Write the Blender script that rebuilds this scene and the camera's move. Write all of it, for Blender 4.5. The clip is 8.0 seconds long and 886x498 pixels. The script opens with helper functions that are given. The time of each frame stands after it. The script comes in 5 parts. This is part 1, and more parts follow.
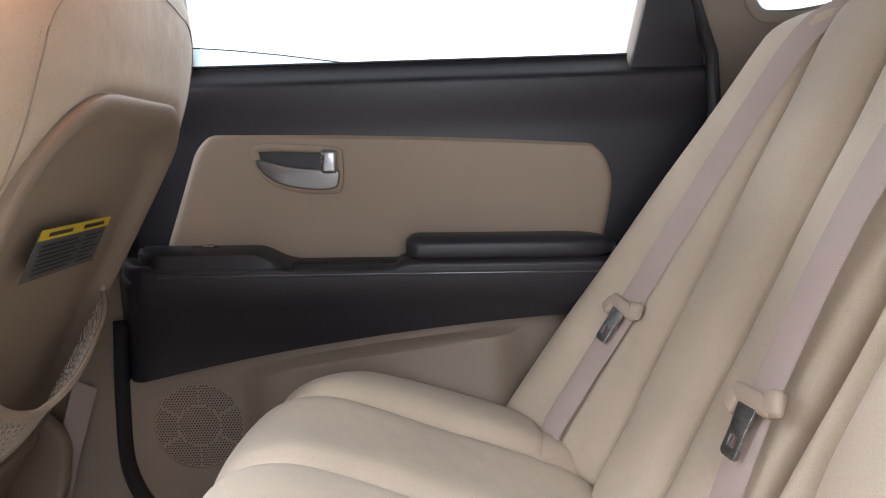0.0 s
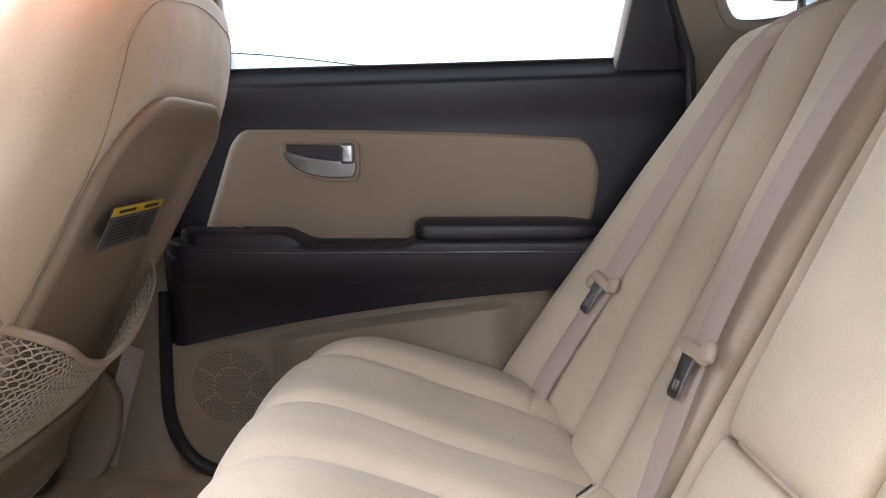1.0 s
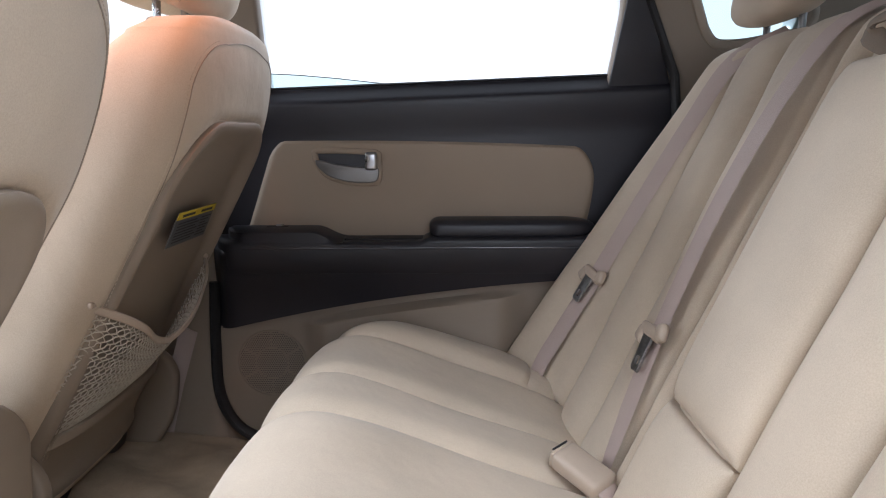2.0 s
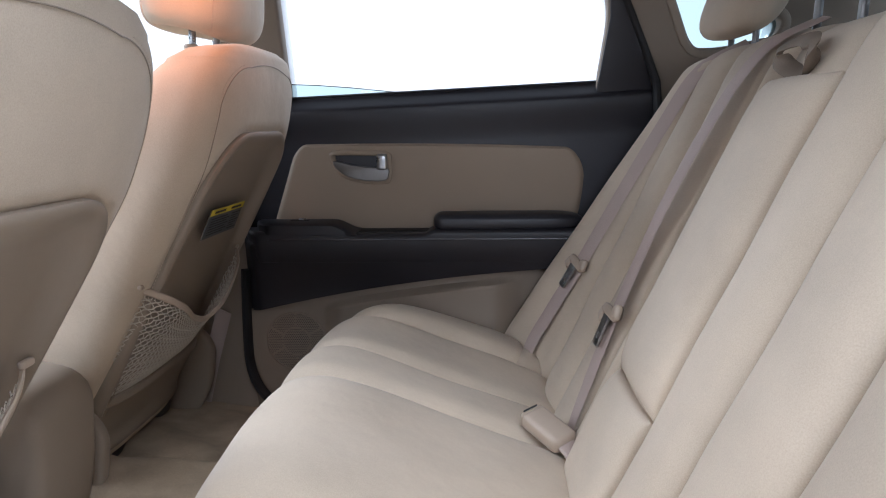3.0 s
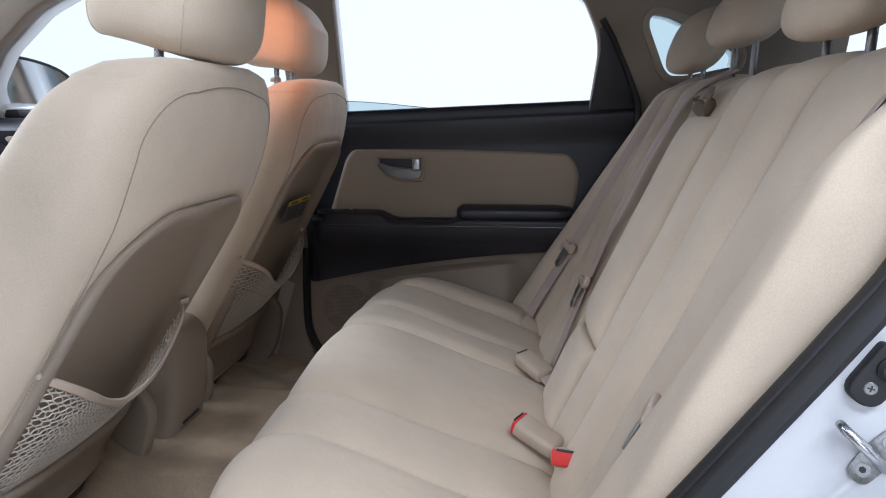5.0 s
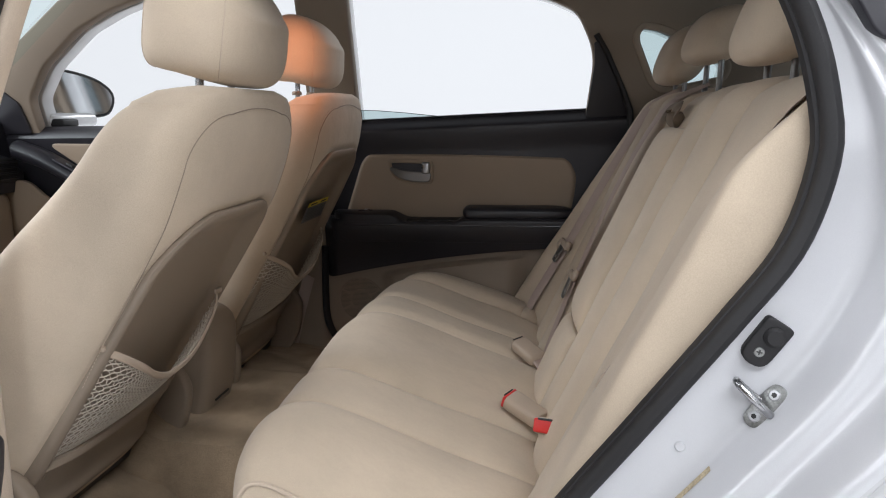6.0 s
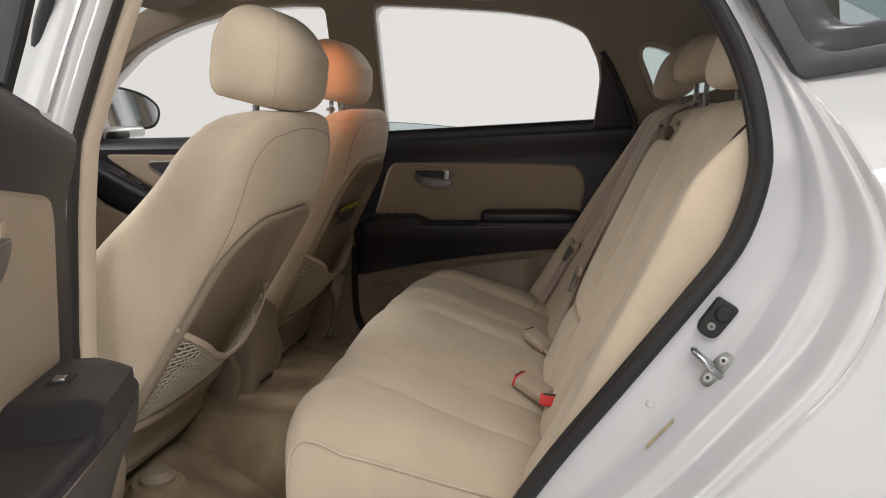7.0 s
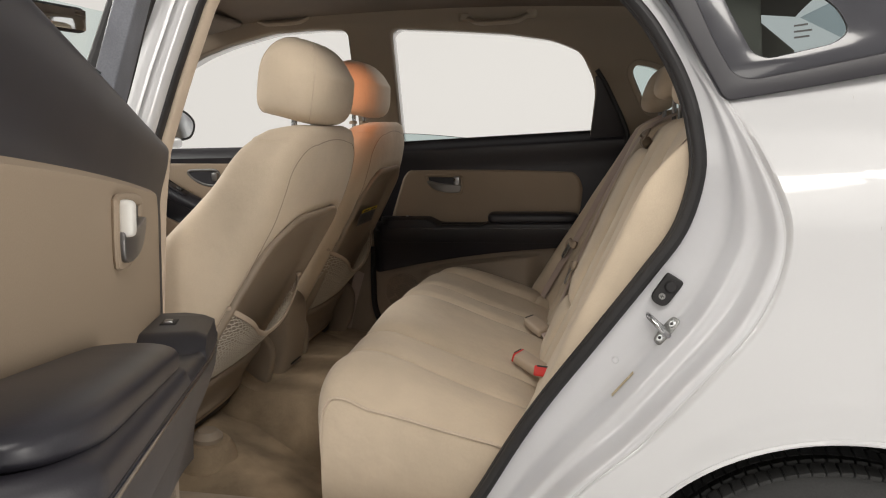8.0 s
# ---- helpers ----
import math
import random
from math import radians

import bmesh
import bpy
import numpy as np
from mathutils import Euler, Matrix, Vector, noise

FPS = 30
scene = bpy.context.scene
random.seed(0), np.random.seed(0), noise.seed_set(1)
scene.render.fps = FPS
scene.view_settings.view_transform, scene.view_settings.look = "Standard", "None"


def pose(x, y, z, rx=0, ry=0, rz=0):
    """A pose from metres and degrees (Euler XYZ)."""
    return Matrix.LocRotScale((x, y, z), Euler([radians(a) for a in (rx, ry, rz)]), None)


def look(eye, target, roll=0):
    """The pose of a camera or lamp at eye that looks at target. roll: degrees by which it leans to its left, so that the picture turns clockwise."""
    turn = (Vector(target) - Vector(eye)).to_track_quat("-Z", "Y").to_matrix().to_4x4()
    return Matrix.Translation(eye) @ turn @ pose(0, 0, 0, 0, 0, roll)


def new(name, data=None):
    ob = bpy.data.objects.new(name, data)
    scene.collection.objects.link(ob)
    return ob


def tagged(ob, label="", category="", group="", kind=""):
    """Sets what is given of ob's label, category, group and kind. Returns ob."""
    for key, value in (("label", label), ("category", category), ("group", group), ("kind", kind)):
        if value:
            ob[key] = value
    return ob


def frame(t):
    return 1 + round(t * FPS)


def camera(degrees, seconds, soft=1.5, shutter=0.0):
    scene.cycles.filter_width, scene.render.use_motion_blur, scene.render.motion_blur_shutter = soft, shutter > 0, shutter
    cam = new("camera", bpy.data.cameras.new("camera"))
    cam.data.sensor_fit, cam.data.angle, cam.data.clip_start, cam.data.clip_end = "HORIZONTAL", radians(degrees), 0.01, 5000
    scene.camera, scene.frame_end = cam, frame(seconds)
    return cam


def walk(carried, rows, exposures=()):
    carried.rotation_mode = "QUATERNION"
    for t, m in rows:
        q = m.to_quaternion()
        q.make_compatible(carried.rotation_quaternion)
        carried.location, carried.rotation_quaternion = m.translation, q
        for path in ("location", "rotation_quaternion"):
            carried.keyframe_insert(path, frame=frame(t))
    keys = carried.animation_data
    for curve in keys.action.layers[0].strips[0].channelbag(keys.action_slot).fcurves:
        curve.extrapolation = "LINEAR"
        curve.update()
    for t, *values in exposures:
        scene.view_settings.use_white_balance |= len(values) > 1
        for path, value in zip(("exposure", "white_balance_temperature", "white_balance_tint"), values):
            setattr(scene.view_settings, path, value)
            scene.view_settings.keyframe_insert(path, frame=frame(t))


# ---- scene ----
cam = camera(67.2, 8.0, soft=1.1)
PATH = [
    (0, (-0.086, -0.442, 0.894), (0.041, 1.532, 0.604), -0.2),
    (0.5, (-0.084, -0.512, 0.898), (0.029, 1.462, 0.593), -0.1),
    (1, (-0.074, -0.588, 0.896), (0.006, 1.386, 0.584), 0.1),
    (1.5, (-0.068, -0.674, 0.916), (-0.03, 1.299, 0.592), 0.0),
    (3, (0.046, -0.914, 0.961), (-0.085, 1.048, 0.596), -0.9),
    (3.5, (0.066, -1.002, 0.984), (-0.111, 0.954, 0.607), -1.0),
    (4, (0.076, -1.106, 0.984), (-0.127, 0.846, 0.602), -0.9),
    (4.5, (0.084, -1.211, 0.999), (-0.129, 0.739, 0.61), -0.6),
    (6, (0.168, -1.454, 1.045), (-0.122, 0.485, 0.65), -0.8),
    (6.5, (0.184, -1.542, 1.055), (-0.142, 0.393, 0.665), -1.1),
    (7, (0.204, -1.64, 1.073), (-0.151, 0.29, 0.688), -1.3),
    (7.5, (0.229, -1.753, 1.074), (-0.151, 0.175, 0.701), -1.4),
    (8, (0.262, -1.872, 1.078), (-0.137, 0.056, 0.723), -1.5),
]
walk(cam, [(t, look(eye, target, roll)) for t, eye, target, roll in PATH],
     [(0.0, 1.54, 5800, 10), (1.5, 1.12, 5750, 10), (3.0, 0.80, 5450, 10), (4.5, 0.42, 5400, 10), (6.0, 0.06, 6150, 10), (7.0, -0.18, 6800, 10), (8.0, -0.18, 7000, 10)])

# ---------------------------------------------------------------- light
world = bpy.data.worlds.new("studio")
scene.world = world
world.use_nodes = True
wbg = world.node_tree.nodes["Background"]
wbg.inputs["Color"].default_value = (1.0, 1.0, 1.0, 1)
wbg.inputs["Strength"].default_value = 0.30


def softbox(name, at, aim, wide, tall, watts, colour=(1, 1, 1)):
    lamp = bpy.data.lights.new(name, "AREA")
    lamp.shape, lamp.size, lamp.size_y, lamp.energy, lamp.color = "RECTANGLE", wide, tall, watts, colour
    ob = new(name, lamp)
    ob.matrix_world = look(at, aim)
    return tagged(ob, "unseen white rectangular studio softbox", "lamp")


softbox("softbox_lamp", (1.95, -2.2, 3.7), (0.1, -1.5, 0.7), 1.3, 0.7, 40)
# the boxes below are unseen, added to brighten the cabin and the open door
softbox("softbox_lamp", (0.6, -3.2, 3.7), (0.05, 0.1, 0.5), 2.2, 1.0, 80)
softbox("softbox_lamp", (-0.2, -5.2, 1.9), (0.0, 0.0, 0.7), 3.0, 1.8, 50)
softbox("softbox_lamp", (3.6, -1.75, 0.85), (-0.4, -1.45, 0.8), 1.1, 0.9, 50)
softbox("softbox_lamp", (-4.0, -2.8, 2.9), (0.2, 0.45, 0.75), 2.0, 1.6, 80)
softbox("softbox_lamp", (-4.5, 1.25, 2.7), (0.2, 0.55, 0.75), 2.2, 1.6, 105)
softbox("softbox_lamp", (-4.0, -0.6, 3.1), (0.2, 0.0, 0.6), 2.2, 1.4, 95)
softbox("softbox_lamp", (0.3, 4.8, 3.2), (0.1, -0.3, 0.7), 3.2, 1.0, 85)
# invented orange fill, no real fitting: tints the passenger seat's top and head restraint
orange_fill = bpy.data.lights.new("orange_fill_lamp", "AREA")
orange_fill.shape, orange_fill.size, orange_fill.size_y, orange_fill.energy, orange_fill.color = "RECTANGLE", 0.10, 0.06, 0.27, (1.0, 0.36, 0.15)
orange_fill.spread = radians(46)
orange_fill_ob = new("orange_fill_lamp", orange_fill)
orange_fill_ob.matrix_world = look((-0.25, -0.12, 1.490), (-0.58, 0.27, 1.05))

# ---------------------------------------------------------------- materials


def nodes_of(name):
    mat = bpy.data.materials.new(name)
    mat.use_nodes = True
    nt = mat.node_tree
    return mat, nt, nt.nodes["Principled BSDF"]


def surface(name, colour, rough=0.5, metal=0.0, vary=0.12, scale=6.0, grain=400.0, bump=0.1, depth=0.001,
            coat=0.0, sheen=0.0, stain=None, spec=0.5, stretch=(1, 1, 1), dent=0.0):
    """Colour varied at a coarse and a fine scale, with fine relief."""
    mat, nt, b = nodes_of(name)
    co = nt.nodes.new("ShaderNodeTexCoord")
    mp = nt.nodes.new("ShaderNodeMapping")
    mp.inputs["Scale"].default_value = stretch
    nt.links.new(co.outputs["Object"], mp.inputs["Vector"])
    big = nt.nodes.new("ShaderNodeTexNoise")
    big.inputs["Scale"].default_value, big.inputs["Detail"].default_value = scale, 4
    fine = nt.nodes.new("ShaderNodeTexNoise")
    fine.inputs["Scale"].default_value, fine.inputs["Detail"].default_value = grain, 2
    for n in (big, fine):
        nt.links.new(mp.outputs[0], n.inputs["Vector"])
    ramp = nt.nodes.new("ShaderNodeValToRGB")
    dark = [c * (1 - vary) for c in colour] if stain is None else stain
    light = [min(1, c * (1 + vary * 0.6)) for c in colour]
    ramp.color_ramp.elements[0].position, ramp.color_ramp.elements[1].position = 0.3, 0.7
    ramp.color_ramp.elements[0].color = (*dark, 1)
    ramp.color_ramp.elements[1].color = (*light, 1)
    nt.links.new(big.outputs["Fac"], ramp.inputs["Fac"])
    mix = nt.nodes.new("ShaderNodeMixRGB")
    mix.blend_type = "OVERLAY"
    mix.inputs["Fac"].default_value = min(0.5, vary * 1.6)
    nt.links.new(ramp.outputs["Color"], mix.inputs["Color1"])
    nt.links.new(fine.outputs["Fac"], mix.inputs["Color2"])
    nt.links.new(mix.outputs["Color"], b.inputs["Base Color"])
    rr = nt.nodes.new("ShaderNodeMapRange")
    rr.inputs["To Min"].default_value, rr.inputs["To Max"].default_value = max(0.02, rough - 0.07), min(1, rough + 0.07)
    nt.links.new(big.outputs["Fac"], rr.inputs["Value"])
    nt.links.new(rr.outputs[0], b.inputs["Roughness"])
    b.inputs["Metallic"].default_value = metal
    b.inputs["Coat Weight"].default_value = coat
    b.inputs["Coat Roughness"].default_value = 0.04
    b.inputs["Sheen Weight"].default_value = sheen
    b.inputs["Specular IOR Level"].default_value = spec
    if bump:
        bm_ = nt.nodes.new("ShaderNodeBump")
        bm_.inputs["Strength"].default_value, bm_.inputs["Distance"].default_value = bump, depth
        nt.links.new(fine.outputs["Fac"], bm_.inputs["Height"])
        if dent:
            # soft unevenness of stuffed or worn material
            mid = nt.nodes.new("ShaderNodeTexNoise")
            mid.inputs["Scale"].default_value, mid.inputs["Detail"].default_value = 16.0, 3
            nt.links.new(mp.outputs[0], mid.inputs["Vector"])
            b2_ = nt.nodes.new("ShaderNodeBump")
            b2_.inputs["Strength"].default_value, b2_.inputs["Distance"].default_value = 1.0, dent
            nt.links.new(mid.outputs["Fac"], b2_.inputs["Height"])
            nt.links.new(b2_.outputs[0], bm_.inputs["Normal"])
        nt.links.new(bm_.outputs[0], b.inputs["Normal"])
    return mat


CLOTH = surface("seat_cloth", (0.555, 0.454, 0.342), 0.85, vary=0.11, scale=7, grain=700, bump=0.16, depth=0.0006, sheen=0.15, dent=0.0035)
CLOTH2 = surface("insert_cloth", (0.53, 0.43, 0.333), 0.88, vary=0.11, scale=7, grain=600, bump=0.18, depth=0.0006, sheen=0.15, dent=0.003)
VINYL = surface("beige_vinyl", (0.315, 0.242, 0.175), 0.6, vary=0.06, scale=4, grain=700, bump=0.15, depth=0.0004)
SHELL = surface("beige_plastic", (0.29, 0.232, 0.178), 0.55, vary=0.06, scale=5, grain=900, bump=0.2, depth=0.0003)
PILLAR = surface("pillar_trim", (0.24, 0.19, 0.145), 0.8, vary=0.05, scale=5, grain=900, bump=0.2, depth=0.0003)
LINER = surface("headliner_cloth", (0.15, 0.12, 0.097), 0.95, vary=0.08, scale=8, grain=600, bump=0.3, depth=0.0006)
DARK = surface("dark_plastic", (0.0205, 0.019, 0.0245), 0.44, vary=0.15, scale=6, grain=1100, bump=0.25, depth=0.0003)
DARKPAD = surface("dark_vinyl", (0.020, 0.019, 0.025), 0.40, vary=0.12, scale=7, grain=800, bump=0.2, depth=0.0003)
GLOSS = surface("dark_gloss_edge", (0.05, 0.05, 0.058), 0.14, vary=0.05, scale=20, grain=900, bump=0.02, depth=0.0002, coat=0.6)
RUBBER = surface("black_rubber", (0.014, 0.013, 0.014), 0.6, vary=0.2, scale=20, grain=500, bump=0.2, depth=0.0005)
TYRE = surface("tyre_rubber", (0.022, 0.022, 0.022), 0.75, vary=0.25, scale=15, grain=300, bump=0.3, depth=0.001)
PAINT = surface("white_paint", (0.53, 0.53, 0.54), 0.34, vary=0.02, scale=3, grain=1500, bump=0.0, coat=1.0)
JAMB = surface("white_jamb_paint", (0.58, 0.58, 0.60), 0.35, vary=0.04, scale=9, grain=900, bump=0.05, depth=0.0004, coat=0.5)
CARPET = surface("beige_carpet", (0.36, 0.27, 0.18), 0.98, vary=0.35, scale=9, grain=620, bump=0.8, depth=0.0025, dent=0.008)
CHROME = surface("satin_metal", (0.42, 0.42, 0.43), 0.28, metal=1.0, vary=0.06, scale=30, grain=900, bump=0.05, depth=0.0002)
SATIN = surface("silver_paint", (0.20, 0.19, 0.185), 0.32, metal=0.7, vary=0.06, scale=30, grain=900, bump=0.05, depth=0.0002)
STEEL = surface("zinc_steel", (0.36, 0.36, 0.35), 0.38, metal=1.0, vary=0.25, scale=60, grain=400, bump=0.2, depth=0.0004)
WEB = surface("belt_webbing", (0.47, 0.37, 0.325), 0.8, vary=0.05, scale=8, grain=900, bump=0.5, depth=0.0006, stretch=(1, 1, 1))
BEIGEPL = surface("buckle_plastic", (0.44, 0.35, 0.27), 0.45, vary=0.05, scale=20, grain=900, bump=0.1, depth=0.0002)
RED = surface("red_plastic", (0.62, 0.03, 0.025), 0.4, vary=0.05, scale=30, grain=600, bump=0.0)
NETM = surface("net_cord", (0.56, 0.50, 0.42), 0.9, vary=0.1, scale=20, grain=700, bump=0.2, depth=0.0003)
STRAP = surface("brown_strap", (0.20, 0.155, 0.115), 0.8, vary=0.1, scale=20, grain=700, bump=0.3, depth=0.0005)
GREYCLOTH = surface("grey_cloth", (0.15, 0.155, 0.175), 0.9, vary=0.15, scale=20, grain=500, bump=0.4, depth=0.0008)
GREYTAG = surface("grey_print", (0.11, 0.11, 0.115), 0.5, vary=0.08, scale=40, grain=600, bump=0.0)
YELLOW = surface("yellow_print", (0.62, 0.47, 0.03), 0.5, vary=0.08, scale=40, grain=600, bump=0.0)
INK = surface("dark_print", (0.03, 0.03, 0.03), 0.6, vary=0.05, bump=0.0)
FLOORM = surface("studio_floor", (0.86, 0.86, 0.86), 0.6, vary=0.03, scale=1.5, grain=80, bump=0.05, depth=0.001)
TAPE = surface("brown_residue", (0.46, 0.38, 0.25), 0.7, vary=0.3, scale=60, grain=300, bump=0.2, depth=0.0005)
MIRROR = surface("mirror_glass", (0.85, 0.88, 0.9), 0.03, metal=1.0, vary=0.0, bump=0.0)
WHITEPL = surface("white_plastic", (0.74, 0.72, 0.68), 0.4, vary=0.04, scale=20, grain=600, bump=0.05, depth=0.0002)


def glass(name, tint, rough=0.0):
    mat, nt, b = nodes_of(name)
    tr = nt.nodes.new("ShaderNodeBsdfTransparent")
    tr.inputs["Color"].default_value = (*tint, 1)
    gl = nt.nodes.new("ShaderNodeBsdfGlossy")
    gl.inputs["Roughness"].default_value = 0.02
    lw = nt.nodes.new("ShaderNodeLayerWeight")
    pw = nt.nodes.new("ShaderNodeMath")
    pw.operation, pw.inputs[1].default_value = "POWER", 5.0
    nt.links.new(lw.outputs["Facing"], pw.inputs[0])
    fr = nt.nodes.new("ShaderNodeMath")
    fr.operation, fr.inputs[1].default_value, fr.inputs[2].default_value = "MULTIPLY_ADD", 0.90, 0.04
    nt.links.new(pw.outputs[0], fr.inputs[0])
    mx = nt.nodes.new("ShaderNodeMixShader")
    nt.links.new(fr.outputs[0], mx.inputs["Fac"])
    nt.links.new(tr.outputs[0], mx.inputs[1])
    nt.links.new(gl.outputs[0], mx.inputs[2])
    nt.links.new(mx.outputs[0], nt.nodes["Material Output"].inputs["Surface"])
    return mat


GLASS = glass("window_glass", (0.58, 0.70, 0.71))
CLEAR = glass("windscreen_glass", (0.82, 0.92, 0.92))
GLASSD = glass("tinted_glass", (0.47, 0.55, 0.58))
# backdrop: grey base, the studio light on it put in as emission
GLOW, nt_, b_ = nodes_of("glow_backdrop")
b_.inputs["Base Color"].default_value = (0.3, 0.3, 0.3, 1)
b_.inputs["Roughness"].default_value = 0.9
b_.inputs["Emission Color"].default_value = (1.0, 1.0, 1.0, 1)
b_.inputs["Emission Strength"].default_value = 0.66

# ---------------------------------------------------------------- mesh helpers


def thing(name, label, category, at=None, group="", kind=""):
    ob = new(name)
    ob.empty_display_size = 0.05
    if at is not None:
        ob.matrix_world = at
    return tagged(ob, label, category, group, kind)


def part(name, bm, mat, parent, label="", smooth=True):
    """Links a bmesh as one mesh object under a thing or a part."""
    me = bpy.data.meshes.new(name)
    bmesh.ops.recalc_face_normals(bm, faces=bm.faces)
    for f in bm.faces:
        f.smooth = smooth
    bm.to_mesh(me)
    bm.free()
    me.materials.append(mat)
    if smooth:
        me.set_sharp_from_angle(angle=radians(38))
    ob = new(name, me)
    ob.parent = parent
    return tagged(ob, label)


def grid(P, wrap=False, back=None, bm=None, lid=True):
    """A bmesh from an (n, m, 3) array of points; back: a vector by which the rim is carried on, to give it depth."""
    bm = bm or bmesh.new()
    n, m = P.shape[:2]
    vs = [[bm.verts.new(P[i, j]) for j in range(m)] for i in range(n)]
    for i in range(n - 1 + (1 if wrap else 0)):
        for j in range(m - 1):
            k = (i + 1) % n
            bm.faces.new((vs[i][j], vs[k][j], vs[k][j + 1], vs[i][j + 1]))
    if back is not None:
        rim = [vs[i][0] for i in range(n)] + [vs[n - 1][j] for j in range(1, m)] + [vs[i][m - 1] for i in range(n - 2, -1, -1)] + [vs[0][j] for j in range(m - 2, 0, -1)]
        out = [bm.verts.new(v.co + Vector(back)) for v in rim]
        for a in range(len(rim)):
            b = (a + 1) % len(rim)
            bm.faces.new((rim[a], rim[b], out[b], out[a]))
        if lid:
            bm.faces.new(out)
    return bm


def slab(P, off):
    """A curved sheet of real thickness: the grid and a copy moved by off, joined round the rim."""
    bm = grid(P)
    geom = bmesh.ops.extrude_face_region(bm, geom=bm.faces[:])["geom"]
    bmesh.ops.translate(bm, vec=off, verts=[g for g in geom if isinstance(g, bmesh.types.BMVert)])
    return bm


def loft(loops, bm=None, caps=True):
    """Closed loops of equal length, joined one to the next, with capped ends."""
    bm = bm or bmesh.new()
    vs = [[bm.verts.new(p) for p in lp] for lp in loops]
    n = len(vs[0])
    for a, b in zip(vs, vs[1:]):
        for i in range(n):
            bm.faces.new((a[i], a[(i + 1) % n], b[(i + 1) % n], b[i]))
    if caps:
        bm.faces.new(vs[0])
        bm.faces.new(vs[-1])
    return bm


def tube(pts, wide, thick=None, sides=10, up=(0, 0, 1), bm=None, closed=False):
    """A rounded strip or cord along points; wide and thick are radii, across and along the guide 'up'."""
    thick = wide if thick is None else thick
    pts = [Vector(p) for p in pts]
    loops = []
    n = len(pts)
    for i, p in enumerate(pts):
        a = pts[(i - 1) % n] if closed or i else p
        b = pts[(i + 1) % n] if closed or i < n - 1 else p
        d = (b - a).normalized()
        g = Vector(up[i]) if not isinstance(up[0], (int, float)) else Vector(up)
        s = d.cross(g).normalized()
        u = s.cross(d).normalized()
        loops.append([p + s * wide * math.cos(t) + u * thick * math.sin(t) for t in [2 * math.pi * k / sides for k in range(sides)]])
    if closed:
        loops.append(loops[0])
        bm2 = bm or bmesh.new()
        vs = [[bm2.verts.new(q) for q in lp] for lp in loops[:-1]]
        for i in range(n):
            for k in range(sides):
                bm2.faces.new((vs[i][k], vs[i][(k + 1) % sides], vs[(i + 1) % n][(k + 1) % sides], vs[(i + 1) % n][k]))
        return bm2
    return loft(loops, bm)


def rbox(size, bevel=0.01, at=None, bm=None, seg=3):
    """A box with rounded edges, in the pose at."""
    b2 = bmesh.new()
    bmesh.ops.create_cube(b2, size=1)
    bmesh.ops.scale(b2, vec=size, verts=b2.verts)
    bmesh.ops.bevel(b2, geom=b2.edges[:], offset=min(bevel, min(size) * 0.49), segments=seg, profile=0.5, affect="EDGES")
    if at is not None:
        bmesh.ops.transform(b2, matrix=at, verts=b2.verts)
    if bm is None:
        return b2
    tmp = bpy.data.meshes.new("tmp")
    b2.to_mesh(tmp)
    b2.free()
    bm.from_mesh(tmp)
    bpy.data.meshes.remove(tmp)
    return bm


def disc(at, r, depth, sides=24, bevel=0.0, bm=None):
    """A short cylinder along the local z of the pose at."""
    prof = [(r, 0), (r, depth - bevel), (r - bevel, depth)] if bevel else [(r, 0), (r, depth)]
    loops = [[at @ Vector((a * math.cos(t), a * math.sin(t), h)) for t in [2 * math.pi * k / sides for k in range(sides)]] for a, h in prof]
    return loft(loops, bm)


def spline(ctrl, n, closed=False):
    """n points, evenly spaced, on a smooth curve through the control points."""
    c = np.array(ctrl, float)
    m = len(c)
    out = []
    last = m if closed else m - 1
    for i in range(last):
        p0 = c[(i - 1) % m] if closed or i > 0 else 2 * c[0] - c[1]
        p1, p2 = c[i], c[(i + 1) % m]
        p3 = c[(i + 2) % m] if closed or i < m - 2 else 2 * c[-1] - c[-2]
        for t in np.linspace(0, 1, 16, endpoint=False):
            out.append(0.5 * (2 * p1 + (p2 - p0) * t + (2 * p0 - 5 * p1 + 4 * p2 - p3) * t ** 2 + (3 * p1 - p0 - 3 * p2 + p3) * t ** 3))
    out.append(c[0] if closed else c[-1])
    out = np.array(out)
    s = np.concatenate([[0], np.cumsum(np.linalg.norm(np.diff(out, axis=0), axis=1))])
    want = np.linspace(0, s[-1], n, endpoint=not closed)
    return np.stack([np.interp(want, s, out[:, k]) for k in range(c.shape[1])], 1)


def smooth01(a, b, x):
    t = np.clip((x - a) / (b - a), 0, 1)
    return t * t * (3 - 2 * t)


def cut_plate(outer, holes, thick, bevel, place):
    """A flat plate with openings through it: outlines in (u, v), place maps (u, v, w) to the world."""
    cu = bpy.data.curves.new("plate", "CURVE")
    cu.dimensions, cu.fill_mode, cu.extrude, cu.bevel_depth, cu.bevel_resolution = "2D", "BOTH", thick / 2, bevel, 2
    for line in (outer, *holes):
        sp = cu.splines.new("POLY")
        sp.points.add(len(line) - 1)
        for q, (u, v) in zip(sp.points, line):
            q.co = (u, v, 0, 1)
        sp.use_cyclic_u = True
    ob = bpy.data.objects.new("plate", cu)
    me = bpy.data.meshes.new_from_object(ob)
    bpy.data.objects.remove(ob)
    bpy.data.curves.remove(cu)
    bm = bmesh.new()
    bm.from_mesh(me)
    bpy.data.meshes.remove(me)
    for v in bm.verts:
        v.co = place(*v.co)
    bmesh.ops.remove_doubles(bm, verts=bm.verts, dist=0.00005)
    return bm


